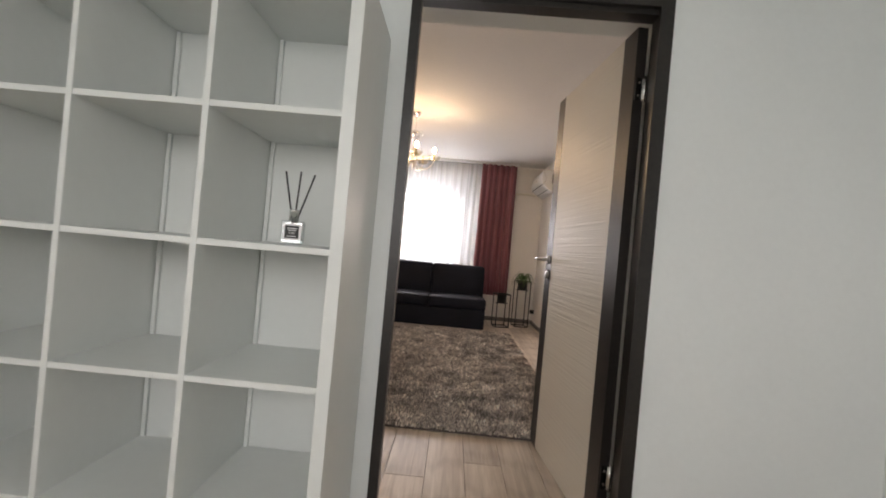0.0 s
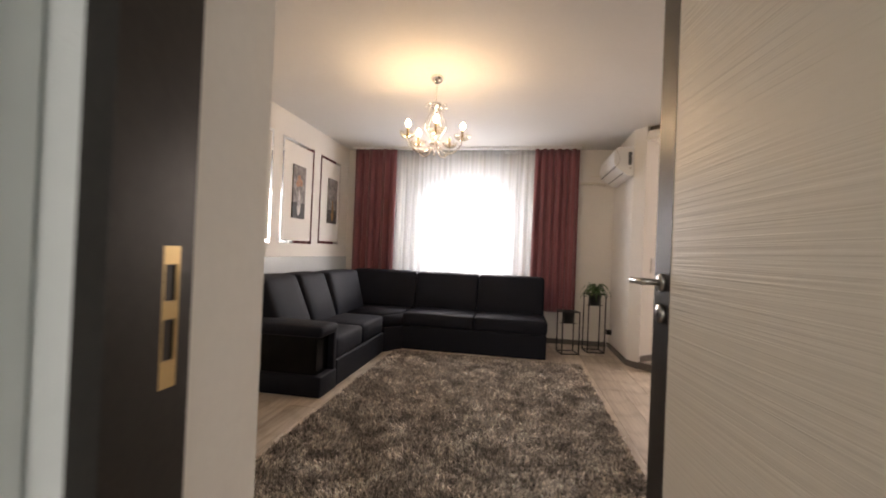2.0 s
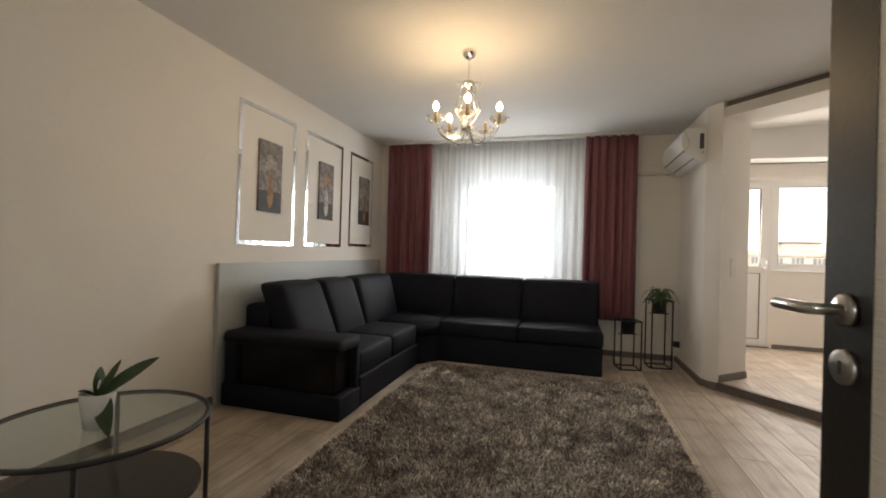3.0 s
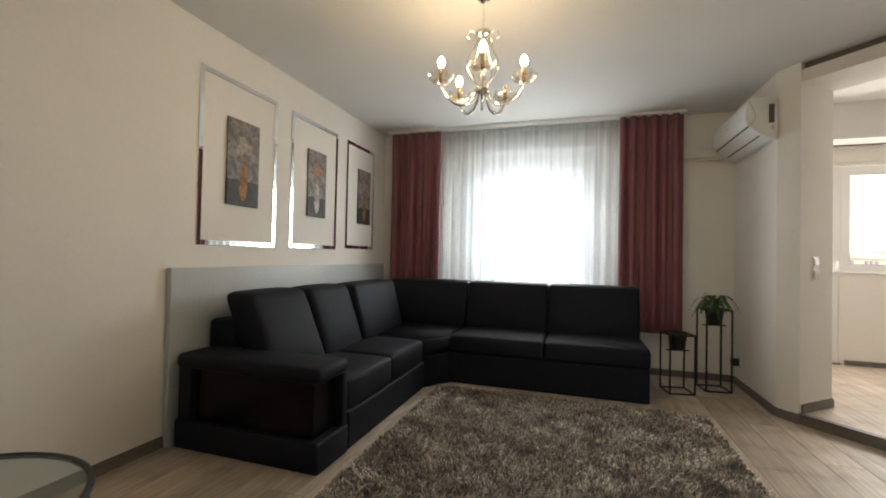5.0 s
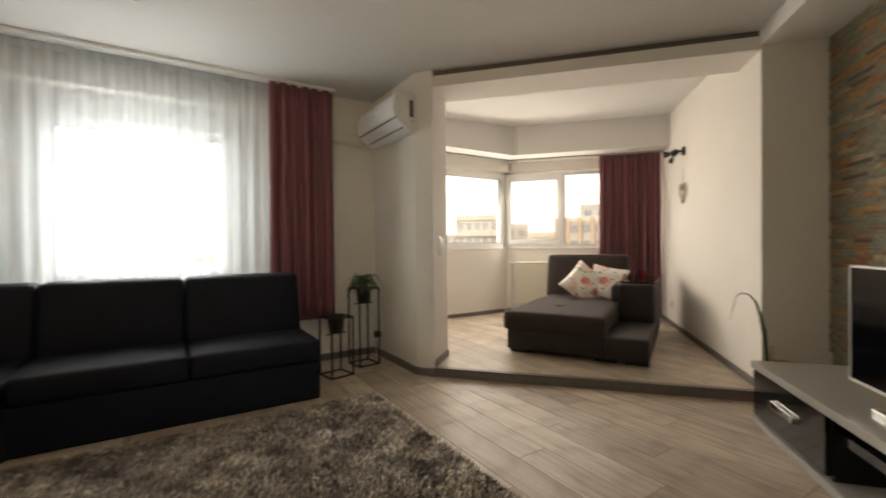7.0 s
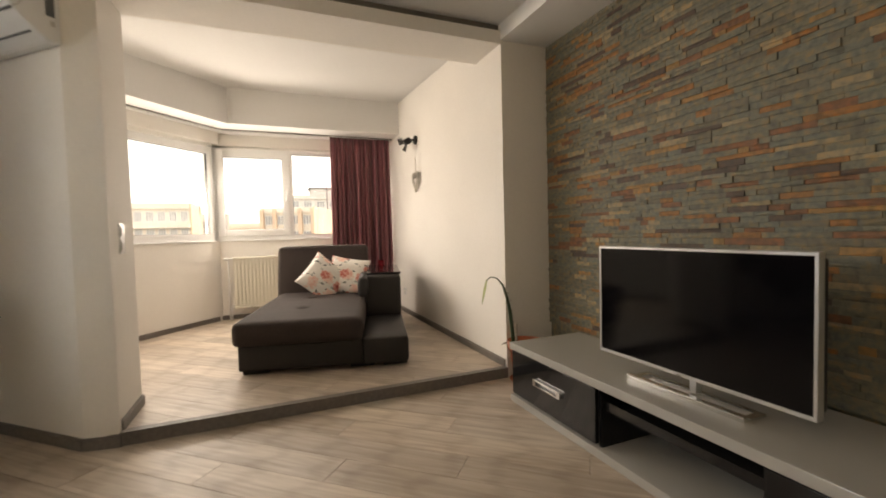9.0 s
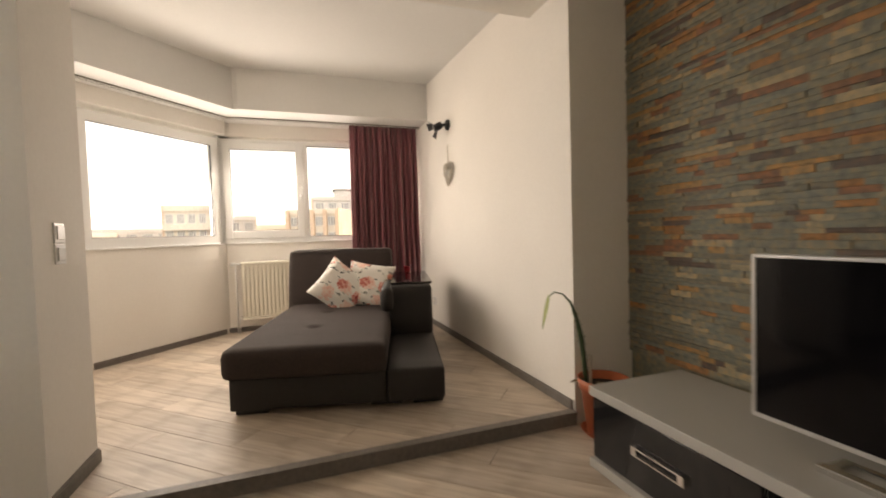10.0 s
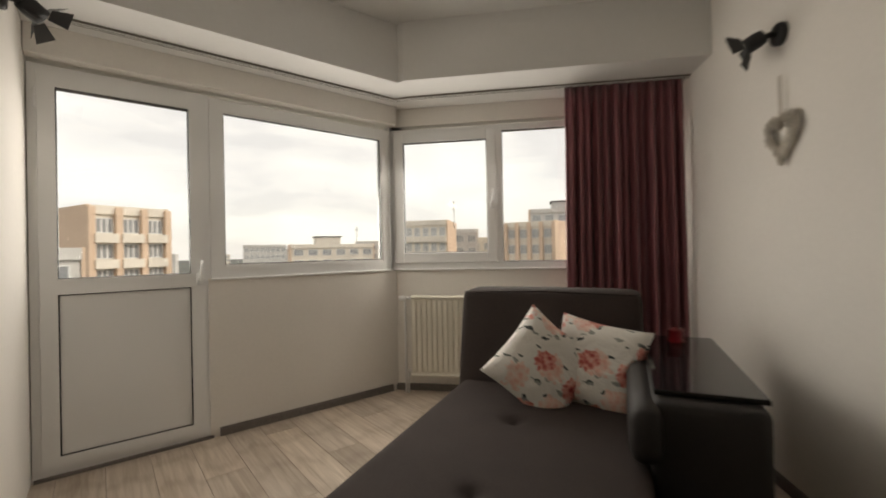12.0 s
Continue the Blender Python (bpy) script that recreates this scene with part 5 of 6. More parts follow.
arm = part("arm", rbox(0.90, 1.235, 0.81, 1.84, 0.22, 0.615, 0.035), M_LEATHERETTE, ch, smooth=True)
part("arm_pad", rbox(0.835, 0.935, 0.74, 1.78, 0.42, 0.61, 0.045, (0.006, 0, 0)), M_LEATHERETTE, ch, smooth=True)
part("tray", soft_box(0.915, 1.24, 0.875, 1.84, 0.6165, 0.635, 0.003), M_BLACKGLOSS, ch, "black gloss arm tray")
for x, y in ((0.03, 0.04), (0.80, 0.06), (1.05, 0.05), (0.06, 1.6), (1.05, 1.55)):
    part("foot", boxes((x, x + 0.18, y, y + 0.10, 0.0, 0.036)), M_BLACKMETAL, ch)


def pillow(m, label):
    p = thing("throw_pillow", m, label, "pillow", "floral pillows")
    bm = bmesh.new()
    n, h = 24, 0.215
    grid = {}
    for side_k in (1, -1):
        for i in range(n + 1):
            for j in range(n + 1):
                u, v = 2 * i / n - 1, 2 * j / n - 1
                edge = i in (0, n) or j in (0, n)
                if edge and (i, j, 0) in grid:
                    grid[i, j, side_k] = grid[i, j, 0]
                    continue
                pinch = 1 - 0.09 * ((1 - u * u) * v * v + (1 - v * v) * u * u) * 0.9
                t = 0.085 * (max(0, (1 - u ** 4) * (1 - v ** 4)) ** 0.6)
                w = 0.012 * noise.noise(Vector((u * 2.5, v * 2.5, side_k + m.translation.x))) + 0.005 * noise.noise(Vector((u * 7, v * 7, side_k)))
                vt = bm.verts.new((u * h * pinch, v * h * pinch, side_k * t + (0 if edge else w)))
                grid[i, j, side_k] = vt
                if edge:
                    grid[i, j, 0] = vt
    for side_k in (1, -1):
        for i in range(n):
            for j in range(n):
                q = [grid[i, j, side_k], grid[i + 1, j, side_k], grid[i + 1, j + 1, side_k], grid[i, j + 1, side_k]]
                bm.faces.new(q if side_k > 0 else q[::-1])
    cov = part("cover", bm, M_FLORAL, p, smooth=True)
    cov.location = (0, 0, 0)
    return p


pillow(CH @ pose(0.465, 1.33, 0.555, 60, 40, 8), "white floral cotton pillow tipped on its corner on the chaise")
pillow(CH @ pose(0.70, 1.41, 0.56, 64, 9, -12), "white floral cotton pillow leaning on the chaise's backrest")
dish = thing("candle_holder", CH @ pose(1.06, 1.68, 0.635), "red glass candle holder on the arm tray", "candle holder")
part("bowl", lathe([(0.036, 0), (0.040, 0.006), (0.037, 0.014), (0.037, 0.052), (0.040, 0.060), (0.036, 0.068), (0.033, 0.068), (0.034, 0.02), (0.002, 0.016)], 24), M_REDGLASS, dish, smooth=True)
for z in (0.010, 0.034, 0.062):
    part("bead_ring", tube([(0.0385 * math.cos(k * 0.314), 0.0385 * math.sin(k * 0.314), z) for k in range(20)], 0.0035, 6, True), M_REDGLASS, dish, smooth=True)
part("wax", lathe([(0.002, 0.018), (0.031, 0.018), (0.031, 0.045), (0.002, 0.046)], 20), M_RED, dish, "dark red wax")

# radiator under the turned window
rad = thing("radiator", BAY @ pose(BU - 0.03, -0.41, 0, 0, 0, -90), "cream enamelled panel radiator under the window", "radiator")
RX = 1.25
bm = bmesh.new()
add_box(bm, 0.0, RX, -0.075, -0.069, 0.215, 0.835)
part("panel", bm, M_RADIATOR, rad)
for i in range(30):
    x = 0.03 + i * (RX - 0.06) / 29
    part("rib", soft_box(x - 0.0125, x + 0.0125, -0.083, -0.0745, 0.245, 0.805, 0.004, 1), M_RADIATOR, rad)
part("header", tube([(0.0, -0.075, 0.825), (RX, -0.075, 0.825)], 0.013, 8), M_RADIATOR, rad, smooth=True)
part("header", tube([(0.0, -0.075, 0.225), (RX, -0.075, 0.225)], 0.013, 8), M_RADIATOR, rad, smooth=True)
part("top_grille", boxes((0.005, RX - 0.005, -0.066, -0.015, 0.828, 0.838)), M_RADIATOR, rad)
part("rear_panel", boxes((0.0, RX, -0.02, -0.012, 0.215, 0.825)), M_RADIATOR, rad)
part("supply_pipe", tube([(0.0, -0.045, 0.815), (-0.05, -0.045, 0.815), (-0.055, -0.045, 0.80), (-0.055, -0.045, STEP)], 0.009, 8), M_PVC, rad, "white supply pipe", smooth=True)
part("return_pipe", tube([(0.0, -0.045, 0.245), (-0.03, -0.045, 0.245), (-0.035, -0.045, 0.23), (-0.035, -0.045, STEP)], 0.008, 8), M_PVC, rad, "white return pipe", smooth=True)
part("valve_knob", lathe([(0.014, 0), (0.02, 0.006), (0.02, 0.045), (0.014, 0.052)], 14), M_PVC, rad, "white thermostat knob", pose(-0.05, -0.045, 0.815, 0, -90, 0), True)

cb = thing("curtain", BAY @ pose(2.41, -1.59, 0, 0, 0, -90), "burgundy satin curtain drawn aside at the bay window", "curtain", "curtains")
thick(part("cloth", drape(0.76, 0.13, 2.315, 13, 0.040, 21, -0.03, 0.009), M_CURTAIN, cb, smooth=True))


def spotlight(m, label):
    """Wall spot: round base, bracket, can and four barn-door flaps; local z points out of the wall, x towards the aim."""
    s = thing("wall_spotlight", m, label, "spotlight", "wall spotlights")
    part("base", lathe([(0.05, 0), (0.05, 0.018), (0.044, 0.026), (0.012, 0.028)], 24), M_BLACKMETAL, s, smooth=True)
    part("bracket", tube([(0, 0, 0.02), (0.0, 0, 0.05), (0.025, 0.01, 0.075)], 0.013, 8), M_BLACKMETAL, s, smooth=True)
    part("yoke", tube([(0.01, -0.030, 0.07), (0.025, -0.036, 0.095), (0.04, -0.028, 0.115)], 0.005, 6), M_BLACKMETAL, s)
    aim = pose(0.028, 0.01, 0.085) @ look((0, 0, 0), (0.75, 0.0, 0.75)) @ pose(0, 0, 0, 180)
    can = part("can", lathe([(0.012, -0.035), (0.030, -0.03), (0.036, 0.0), (0.036, 0.045), (0.032, 0.045), (0.032, 0.0), (0.002, 0.0)], 18), M_BLACKMETAL, s, m=aim, smooth=True)
    for k in range(4):
        bm = bmesh.new()
        vs = [bm.verts.new(p) for p in ((0.038, -0.026, 0.046), (0.038, 0.026, 0.046), (0.086, 0.044, 0.088), (0.086, -0.044, 0.088))]
        bm.faces.new(vs)
        ext = bmesh.ops.extrude_face_region(bm, geom=bm.faces[:])
        for e in ext["geom"]:
            if isinstance(e, bmesh.types.BMVert):
                e.co.x += 0.002
        part("flap", bm, M_BLACKMETAL, can, "black barn-door flap", Matrix.Rotation(k * math.pi / 2 + 0.3, 4, "Z"))
    return s


# on the plain wall: z out of the wall is +v, aim towards +u and down
out_plain = BAY @ Matrix.Translation((1.43, BV, 2.12)) @ Matrix(((0.85, 0.527, 0, 0), (0, 0, 1, 0), (-0.527, 0.85, 0, 0), (0, 0, 0, 1)))
spotlight(out_plain, "black wall spotlight with barn-door flaps above the wicker heart")
out_west = Matrix.Translation((2.175, 7.36, 2.16)) @ Matrix(((0, 0, 1, 0), (0.85, 0.527, 0, 0), (-0.527, 0.85, 0, 0), (0, 0, 0, 1)))
spotlight(out_west, "black wall spotlight with barn-door flaps by the balcony door")

# wicker heart
ht = thing("wicker_heart", BAY @ pose(1.41, BV + 0.022, 1.665), "whitewashed wicker heart hanging on a ribbon", "wall decoration")


def heart_line(scale, n=48):
    pts = []
    for k in range(n):
        t = 2 * math.pi * k / n
        pts.append((scale * 16 * math.sin(t) ** 3, 0, scale * (13 * math.cos(t) - 5 * math.cos(2 * t) - 2 * math.cos(3 * t) - math.cos(4 * t))))
    return pts


rr = random.Random(9)
for sc, rad_ in ((0.0068, 0.007), (0.0060, 0.008), (0.0050, 0.007), (0.0042, 0.006)):
    pts = [(x + rr.uniform(-0.003, 0.003), 0.004 * rr.uniform(-1, 1) + (0.008 if sc < 0.0065 else 0), z * 1.1 + rr.uniform(-0.003, 0.003)) for x, _, z in heart_line(sc)]
    part("withy", tube(pts, rad_, 6, True), M_WICKER, ht, smooth=True)
for k in range(26):
    t = 2 * math.pi * k / 26
    x, z = 16 * math.sin(t) ** 3, 13 * math.cos(t) - 5 * math.cos(2 * t) - 2 * math.cos(3 * t) - math.cos(4 * t)
    a, b = 0.0038 + rr.uniform(-0.0004, 0.0004), 0.0072
    z2 = rr.uniform(-0.012, 0.012)
    part("binding", tube([(x * a, 0.016, z * a * 1.1), (x * (a + b) / 2, 0.02, z * (a + b) * 0.55 + z2), (x * b, 0.012, z * b * 1.1 + z2)], 0.0025, 5), M_WICKER, ht)
part("ribbon", boxes((-0.007, -0.001, -0.002, 0.0, 0.05, 0.265)), M_RIBBON, ht, "pale jute ribbon")
part("ribbon", boxes((0.001, 0.007, 0.003, 0.005, 0.05, 0.262)), M_RIBBON, ht, "pale jute ribbon")


def switch(m, label, rockers=1):
    s = thing("wall_switch", m, label, "switch")
    part("plate", soft_box(-0.041, 0.041, 0, 0.009, -0.041, 0.041, 0.003), M_WHITEPOT, s)
    part("rocker", soft_box(-0.027, 0.027, 0.009, 0.014, -0.027, 0.027, 0.002), M_WHITEPOT, s)
    return s


for z in (1.13, 1.045):
    switch(BAY @ pose(-0.29, -0.056, z, 0, 0, 180), "white rocker switch on the pier")


def socket(m, label):
    s = thing("wall_socket", m, label, "socket")
    part("plate", soft_box(-0.041, 0.041, 0, 0.009, -0.041, 0.041, 0.003), M_WHITEPOT, s)
    part("well", lathe([(0.02, 0.0), (0.02, 0.0015), (0.017, 0.002)], 16), M_RADIATOR, s, m=pose(0, 0.009, 0, -90))
    return s


socket(BAY @ pose(2.0, BV, 0.34), "white wall socket low on the plain wall")
socket(pose(1.76, 6.99, 0.22, 0, 0, 90), "white wall socket behind the plant stands")
cable = thing("power_cable", pose(0, 0, 0), "white cable and adapter hanging from the socket", "cable")
part("adapter", soft_box(1.69, 1.75, 6.965, 7.015, 0.19, 0.25, 0.006), M_BLACKMETAL, cable)
part("cord", tube([(1.70, 6.99, 0.20), (1.69, 6.98, 0.10), (1.70, 6.97, 0.02), (1.66, 6.95, 0.006), (1.60, 6.97, 0.006)], 0.004, 6), M_WHITEPOT, cable, smooth=True)

# ---- hall ----
bc = thing("bookcase", pose(0, 1.30, 0), "white melamine open cube bookcase, nearly empty", "bookcase")
part("side", soft_box(0.048, 0.086, 0, 0.415, 0, 1.84, 0.0015), M_SHELF, bc)
part("side", soft_box(-1.536, -1.498, 0, 0.415, 0, 1.84, 0.0015), M_SHELF, bc)
part("top", soft_box(-1.498, 0.048, 0, 0.415, 1.802, 1.84, 0.0015), M_SHELF, bc)
part("plinth", boxes((-1.498, 0.048, 0.02, 0.41, 0.0, 0.05)), M_SHELF, bc)
for i in range(3):
    x = -0.33 - 0.388 * i
    part("divider", soft_box(x - 0.009, x + 0.009, 0.002, 0.405, 0.05, 1.802, 0.001), M_SHELF, bc)
for z in (0.288, 0.667, 1.047, 1.43):
    for i in range(4):
        x1 = 0.048 if i == 0 else -0.339 - 0.388 * (i - 1)
        x0 = -0.321 - 0.388 * i if i < 3 else -1.498
        part("shelf", soft_box(x0, x1, 0.004, 0.402, z - 0.009, z + 0.009, 0.001), M_SHELF, bc)
part("back", boxes((-1.498, 0.048, 0.408, 0.415, 0.05, 1.802)), M_SHELF, bc)
for i in range(4):
    xr = 0.048 if i == 0 else -0.339 - 0.388 * (i - 1)
    part("back_strip", boxes((xr - 0.366, xr - 0.352, 0.394, 0.405, 0.05, 1.80)), M_SHELF, bc)

rd = thing("reed_diffuser", pose(-0.105, 1.43, 1.0575, 0, 0, 12), "glass reed diffuser with black sticks on the bookcase", "diffuser")
part("bottle", soft_box(-0.032, 0.032, -0.02, 0.02, 0, 0.072, 0.005), M_BOTTLE, rd, "square clear glass bottle")
part("liquid", soft_box(-0.027, 0.027, -0.015, 0.015, 0.006, 0.022, 0.002), M_BOTTLE, rd)
lab = part("label", boxes((-0.025, 0.025, -0.0215, -0.0205, 0.014, 0.062)), M_INK, rd, "white paper label")
blk = part("print", boxes((-0.02, 0.02, -0.0222, -0.0216, 0.019, 0.057)), M_LABEL, lab, "black label field")
for z, w in ((0.049, 0.014), (0.043, 0.012), (0.035, 0.009), (0.025, 0.013)):
    part("text_bar", boxes((-w, w, -0.0228, -0.0223, z - 0.001, z + 0.001)), M_INK, lab, "white unreadable print")
part("collar", lathe([(0.014, 0.072), (0.014, 0.098), (0.016, 0.10), (0.016, 0.106), (0.006, 0.106)], 18), M_CHROME, rd, "chrome collar", smooth=True)
for dx_, dy_ in ((-0.035, 0.0), (0.008, 0.005), (0.05, 0.0)):
    part("reed", tube([(-dx_ * 0.1, 0, 0.03), (dx_, dy_, 0.225 - abs(dx_) * 0.15)], 0.0028, 6), M_BLACKMETAL, rd, "black reed stick")

# ---- outside ----
ground = structure("ground", boxes((-2500, 2500, -2500, 2500, -26.5, -26)), M_GROUND, "distant city ground")


def block(name, az, dist, width, depth, top, turn, wall_mat, side_mat, label, floors=3, bays=4, loggia=False, pilaster=None, attic=0.0):
    """A block of flats seen at its upper storeys. az: bearing from north in degrees, clockwise; top: roof's height."""
    cx, cy = 2.4 + dist * math.sin(radians(az)), 5.0 + dist * math.cos(radians(az))
    b = thing(name, pose(cx, cy, -26, 0, 0, -az + turn), label, "building")
    h = top + 26
    part("body", boxes((-width / 2, width / 2, 0.0, depth, 0, h)), wall_mat, b)
    part("side_wall", boxes((-width / 2 - 0.25, -width / 2, -0.15, depth, 0, h + 0.5), (width / 2, width / 2 + 0.25, -0.15, depth, 0, h + 0.5)), side_mat, b)
    part("parapet", boxes((-width / 2, width / 2, -0.3, 0.0, h - 0.5, h + 0.45)), wall_mat, b)
    part("roof", boxes((-width / 2, width / 2, 0, depth, h, h + 0.1)), M_ROOF, b)
    if attic:
        part("roof_house", boxes((-width * 0.2, width * 0.1, 2, depth * 0.6, h + 0.1, h + attic)), wall_mat, b)
        part("roof_house_cap", boxes((-width * 0.22, width * 0.12, 1.8, depth * 0.62, h + attic, h + attic + 0.3)), M_ROOF, b)
    bw = width / bays
    for f in range(floors):
        z = h - 2.8 * (f + 1) + 0.35
        for i in range(bays):
            x0 = -width / 2 + i * bw + bw * 0.2
            x1 = x0 + bw * 0.62
            w = part("window", boxes((x0, x1, -0.06, 0.0, z, z + 1.45)), M_FARGLASS, b)
            n = 3
            bars = [(x0 - 0.08, x1 + 0.08, -0.12, -0.06, z - 0.1, z), (x0 - 0.08, x1 + 0.08, -0.12, -0.06, z + 1.45, z + 1.55)]
            bars += [(x0 + (x1 - x0) * k / n - 0.07, x0 + (x1 - x0) * k / n + 0.07, -0.12, -0.06, z, z + 1.45) for k in range(n + 1)]
            part("frame", boxes(*bars), M_FARFRAME, w)
            if loggia:
                part("balcony", boxes((x0 - 0.3, x1 + 0.3, -0.9, -0.1, z - 1.15, z - 0.15)), wall_mat, b)
    if pilaster:
        for i in range(bays + 1):
            x = -width / 2 + i * bw
            part("pilaster", boxes((x - 0.32, x + 0.32, -0.7, 0.0, 0, h + 0.25)), pilaster, b)
    return b


block("apartment_building", 2.6, 60, 7.6, 10, 6.3, 24, M_BEIGE, M_ORANGE, "beige and ochre block of flats with glazed balconies", 4, 3, True, M_ORANGE)
block("apartment_building", -4.1, 44, 4.2, 6, 1.5, 14, M_GREYRENDER, M_ORANGE, "lower grey block of flats in front of a taller one", 2, 1)
block("apartment_building", 24.5, 120, 22, 14, 3.0, 8, M_BEIGE, M_ORANGE, "distant beige block of flats with a roof house", 2, 6, False, None, 2.4)
block("apartment_building", 31.0, 140, 18, 14, 4.2, -10, M_GREYRENDER, M_BEIGE, "distant grey block of flats", 2, 5)
block("office_building", 16.2, 190, 16, 14, 4.4, 0, M_GREYRENDER, M_GREYRENDER, "distant grey glazed office building", 4, 8)
block("apartment_building", 36.6, 80, 8, 12, 6.4, -12, M_BEIGE, M_ORANGE, "beige and ochre block of flats with strip windows", 3, 5, True, None)
block("apartment_building", 41.2, 95, 8, 12, 5.4, 10, M_GREYRENDER, M_BEIGE, "grey block of flats with a flat roof", 3, 3)
block("apartment_building", 45.0, 100, 9, 12, 3.6, -8, M_BEIGE, M_ORANGE, "low beige block of flats between taller ones", 2, 3)
block("apartment_building", 50.5, 78, 9, 12, 5.6, -20, M_BEIGE, M_ORANGE, "beige and ochre block of flats near the curtain", 3, 4, False, M_ORANGE)
block("apartment_building", 55.5, 105, 18, 12, 10.2, 6, M_GREYRENDER, M_ORANGE, "tall grey block of flats behind the curtain", 4, 6, True, None, 2.2)
rr = random.Random(31)
for k in range(16):
    az = -14 + k * 6.2 + rr.uniform(-1.5, 1.5)
    dist = rr.uniform(230, 420)
    block("far_building", az, dist, rr.uniform(22, 45), 14, rr.uniform(-1, 7), rr.uniform(-20, 20), rr.choice([M_BEIGE, M_GREYRENDER]), M_GREYRENDER, "far hazy block of flats on the skyline", 2, 5)
for az, dist, z0, hh in ((40.5, 86, 5.6, 5.5), (55.5, 84, 6.3, 5.0), (27.5, 126, 4.5, 4.5)):
    mast = thing("antenna_mast", pose(2.4 + dist * math.sin(radians(az)), 5 + dist * math.cos(radians(az)), z0), "thin rooftop antenna mast", "antenna")
    part("mast", tube([(0, 0, -0.3), (0, 0, hh)], 0.07, 6), M_BLACKMETAL, mast)
    part("crossbar", boxes((-0.9, 0.9, -0.04, 0.04, hh * 0.7, hh * 0.7 + 0.07)), M_BLACKMETAL, mast)

# ---- planks and stones ----
def plank_mesh(name, w, l, t=0.012, c=0.0015):
    """A plank with a fine chamfer along its upper edges, lower corner at the origin."""
    lo = [(0, 0, -t), (w, 0, -t), (w, l, -t), (0, l, -t)]
    mid = [(0, 0, -c), (w, 0, -c), (w, l, -c), (0, l, -c)]
    hi = [(c, c, 0), (w - c, c, 0), (w - c, l - c, 0), (c, l - c, 0)]
    faces = [(8, 9, 10, 11)]
    for a, b in ((0, 4), (4, 8)):
        for k in range(4):
            faces.append((a + k, a + (k + 1) % 4, b + (k + 1) % 4, b + k))
    me = bpy.data.meshes.new(name)
    me.from_pydata(lo + mid + hi, [], faces)
    me.materials.append(M_PLANK)
    return me


def cut_plank(me, x, y, planes):
    """A copy of a plank lying at x, y, trimmed to the positive side of each plane; None if nothing is left."""
    bm = bmesh.new()
    bm.from_mesh(me)
    bmesh.ops.translate(bm, vec=(x, y, 0), verts=bm.verts[:])
    for co, no in planes:
        bmesh.ops.bisect_plane(bm, geom=bm.verts[:] + bm.edges[:] + bm.faces[:], plane_co=co, plane_no=no, clear_inner=True)
    if not bm.faces:
        bm.free()
        return None
    bmesh.ops.translate(bm, vec=(-x, -y, 0), verts=bm.verts[:])
    out = bpy.data.meshes.new("plank")
    bm.to_mesh(out)
    bm.free()
    if not out.materials:
        out.materials.append(M_PLANK)
    return out


U_AXIS, V_AXIS = BAY.to_3x3() @ Vector((1, 0, 0)), BAY.to_3x3() @ Vector((0, 1, 0))
STONE_CUT = (BAY @ Vector((0, SV - 0.1, 0)), V_AXIS)
BAY_CUTS = [(BAY @ Vector((SU + 0.002, 0, 0)), U_AXIS), (BAY @ Vector((0, BV - 0.1, 0)), V_AXIS), (BAY @ Vector((BU + 0.1, 0, 0)), -U_AXIS), (Vector((0, BY + 0.1, 0)), Vector((0, -1, 0)))]
PW, PL, GAP = 0.193, 1.285, 0.0018
full = plank_mesh("plank", PW - GAP, PL - GAP)
rr = random.Random(12)
k0 = int(math.floor((-1.9 - 1.503) / PW))
for k in range(k0, int((3.75 - 1.503) / PW) + 1):
    x = 1.503 + k * PW
    start = -1.7 - ((k * 0.43) % 1.0) * PL
    while start < 7.2:
        y0, y1 = start, start + PL
        start += PL
        # keep what lies inside the rooms
        if y1 < -1.6 or (x > 2.0 and y1 < 2.4) or (x > 1.9 and y0 > 6.2) or (x > 2.9 and y0 > 5.4) or (x > 3.4 and y0 > 4.6):
            continue
        past = [(BAY.inverted() @ Vector((a, b, 0))).y < SV - 0.1 for a in (x, x + PW) for b in (y0, y1)]
        if all(past) and y1 > DY1:
            continue
        if y1 > NY + 0.1:
            pk = new("plank", plank_mesh("plank", PW - GAP, NY + 0.1 - y0)) if NY - y0 > 0.02 else None
        elif y0 < -1.7:
            me = cut_plank(full, x, y0, [(Vector((0, -1.7, 0)), Vector((0, 1, 0)))])
            pk = new("plank", me) if me else None
        elif any(past) and y0 > DY0:
            me = cut_plank(full, x, y0, [STONE_CUT])
            pk = new("plank", me) if me else None
        else:
            pk = new("plank", full)
        if pk is None:
            continue
        pk.location = (x, y0, 0)
        pk.parent = floor
for k in range(int((1.8 - 1.503) / PW), int((5.9 - 1.503) / PW) + 1):
    x = 1.503 + k * PW
    start = 3.4 - ((k * 0.37 + 0.2) % 1.0) * PL
    while start < 8.04:
        y0, y1 = start, start + PL
        start += PL
        corners = [Vector((x + a * PW, y0 + b * PL, 0)) for a in (0, 1) for b in (0, 1)]
        u = [(BAY.inverted() @ c) for c in corners]
        if max(c.x for c in u) < SU or max(c.y for c in u) < BV or min(c.x for c in u) > BU or x + PW < 1.9:
            continue
        inside = all(SU < c.x < BU + 0.1 and c.y > BV - 0.1 for c in u) and y1 < BY + 0.1
        me = full if inside else cut_plank(full, x, y0, BAY_CUTS)
        if me is None:
            continue
        pk = new("plank", me)
        pk.location = (x, y0, STEP)
        pk.parent = bay_floor

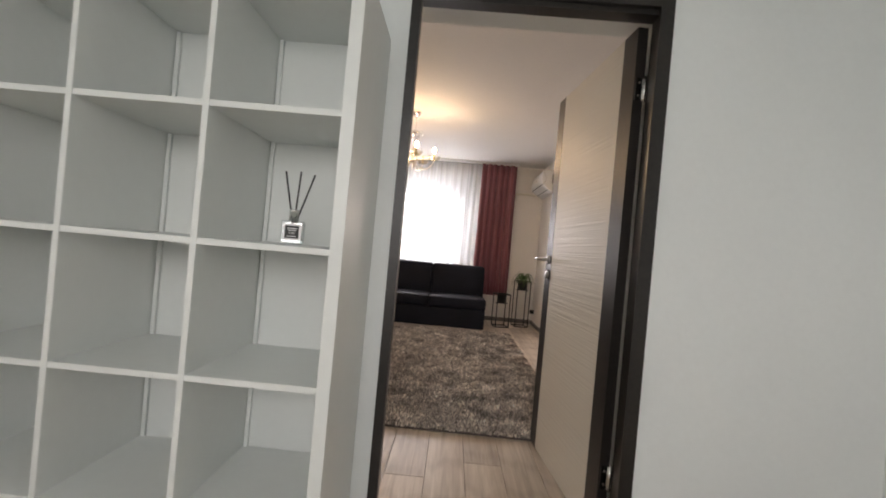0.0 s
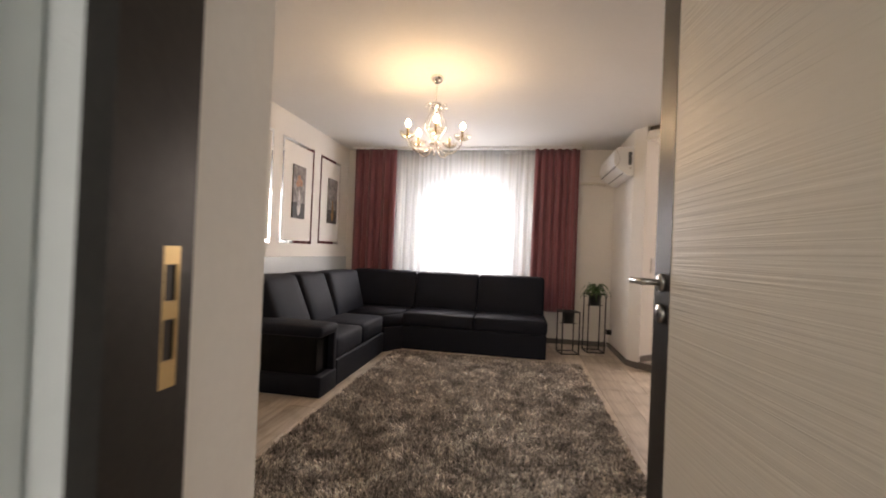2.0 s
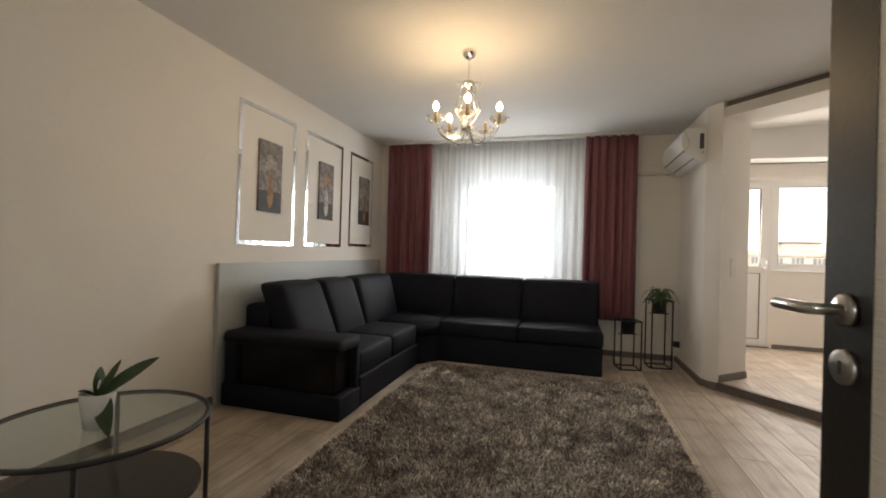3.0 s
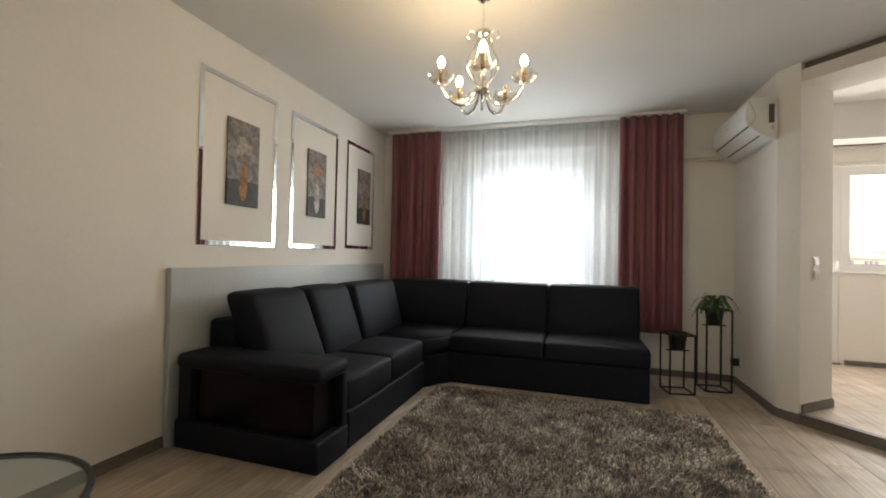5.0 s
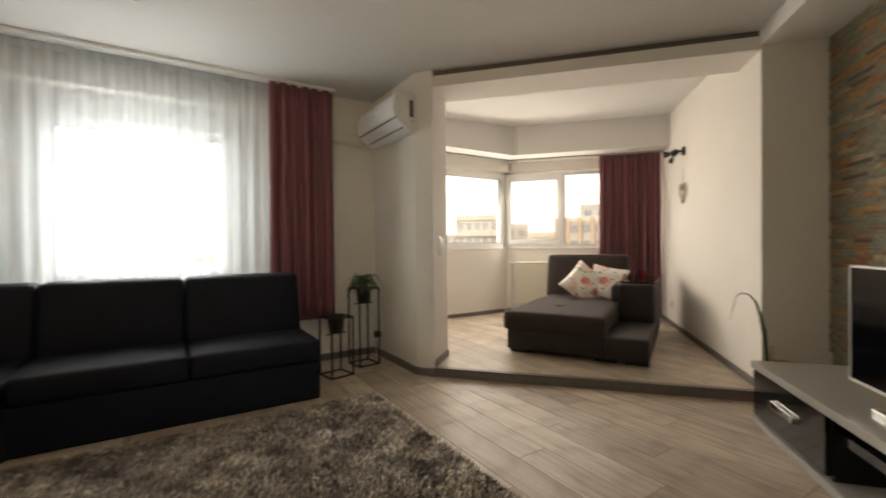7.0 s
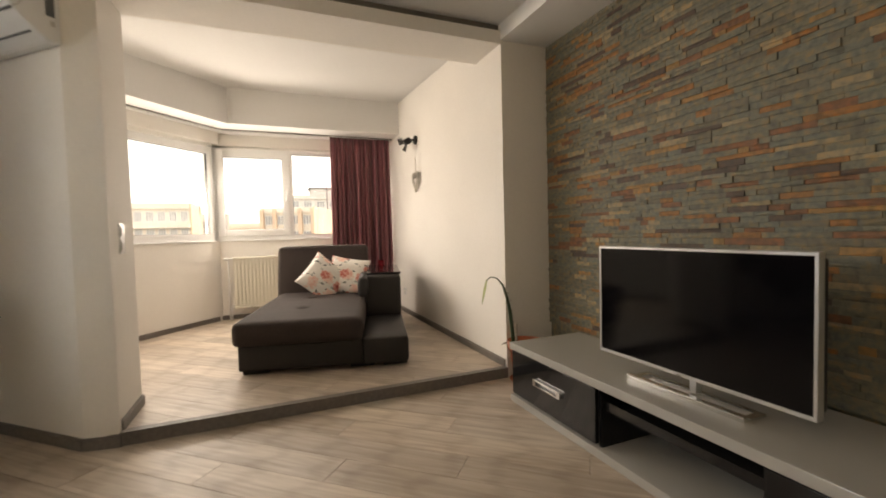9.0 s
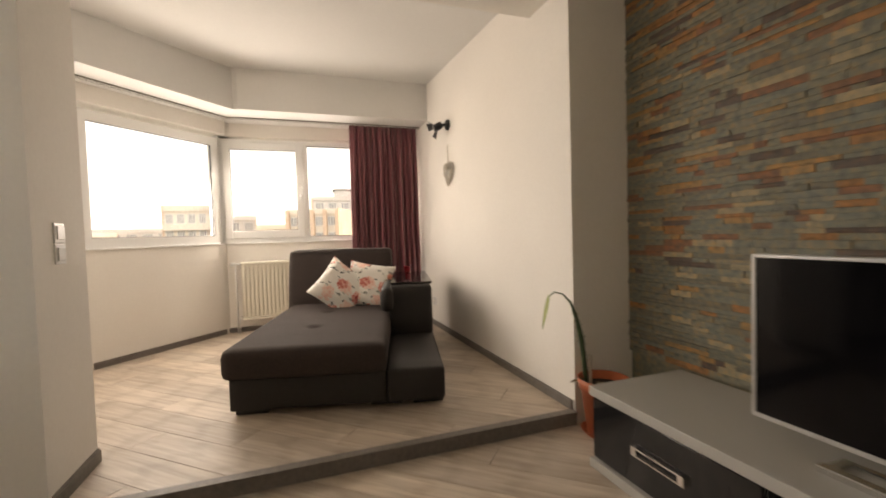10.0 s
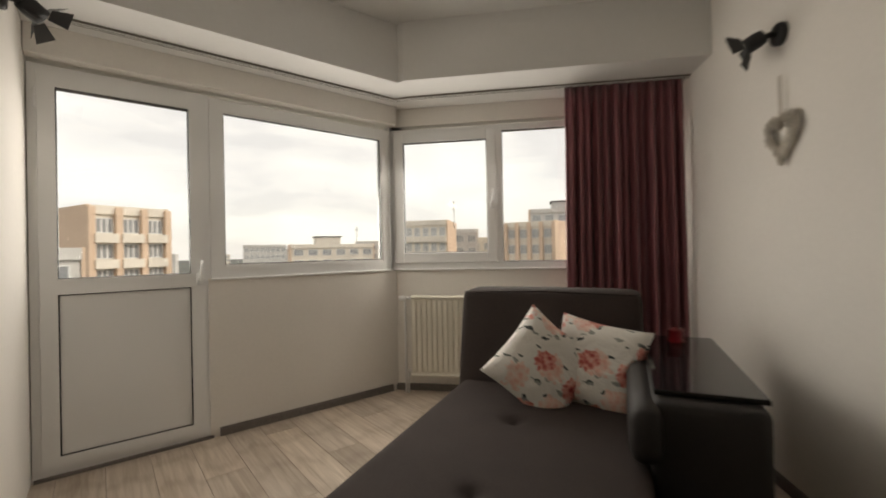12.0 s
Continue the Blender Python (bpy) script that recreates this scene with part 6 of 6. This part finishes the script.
# split-slate strips on the stone wall, local to the bay's frame
stone_wall = tagged(new("wall_stone"), "wall clad in split slate strips, grey-green to rust", kind="structure")
stone_wall.matrix_basis = BAY.copy()
rr = random.Random(5)
singles, rest_v, rest_f = 0, [], []


def stone_shape(l, h, d, seed):
    r = random.Random(seed)
    j = lambda s: r.uniform(-s, s)
    front = [(0.0003, d + j(0.002), 0.0002), (l - 0.0003, d + j(0.002), 0.0002), (l - 0.0003, d + j(0.002), h - 0.0002), (0.0003, d + j(0.002), h - 0.0002)]
    back = [(0, 0, 0), (l, 0, 0), (l, 0, h), (0, 0, h)]
    centre = [(l * r.uniform(0.3, 0.7), d + r.uniform(0.0, 0.004), h * 0.5)]
    fs = [(4, 5, 8), (5, 6, 8), (6, 7, 8), (7, 4, 8)] + [(k, (k + 1) % 4, 4 + (k + 1) % 4, 4 + k) for k in range(4)]
    return back + front + centre, fs


LENGTHS, HEIGHTS = (0.05, 0.08, 0.12, 0.17, 0.25), (0.019, 0.025, 0.031)
shapes = {}
z = 0.371
row = 0
while z < 2.434:
    h = rr.choice(HEIGHTS)
    h = min(h, 2.435 - z)
    u = SU - 0.001
    while u > -3.35:
        li = rr.choices(range(5), (2, 3, 4, 3, 2))[0]
        l = LENGTHS[li]
        d = rr.choice((0.0155, 0.0160, 0.0165, 0.0172, 0.0180, 0.0215))
        if u > -0.98 and h in HEIGHTS:
            key_s = (li, h, d, rr.randrange(2))
            if key_s not in shapes:
                vs, fs = stone_shape(l, h, d, len(shapes))
                me = bpy.data.meshes.new("stone")
                me.from_pydata(vs, [], fs)
                me.materials.append(M_STONE)
                shapes[key_s] = me
            so = new("stone", shapes[key_s])
            so.parent = stone_wall
            so.location = (u - l, SV - 0.02, z)
        else:
            vs, fs = stone_shape(l, h, d, rr.randrange(10 ** 6))
            n0 = len(rest_v)
            rest_v += [(a + u - l, b + SV - 0.02, c + z) for a, b, c in vs]
            rest_f += [tuple(i + n0 for i in f) for f in fs]
        u -= l + 0.0006
    z += h + 0.0006
rest = bpy.data.meshes.new("stones")
rest.from_pydata(rest_v, [], rest_f)
rest.materials.append(M_STONES)
rest_ob = new("stones", rest)
rest_ob.parent = stone_wall
tagged(rest_ob, "split slate strips", kind="stuff")
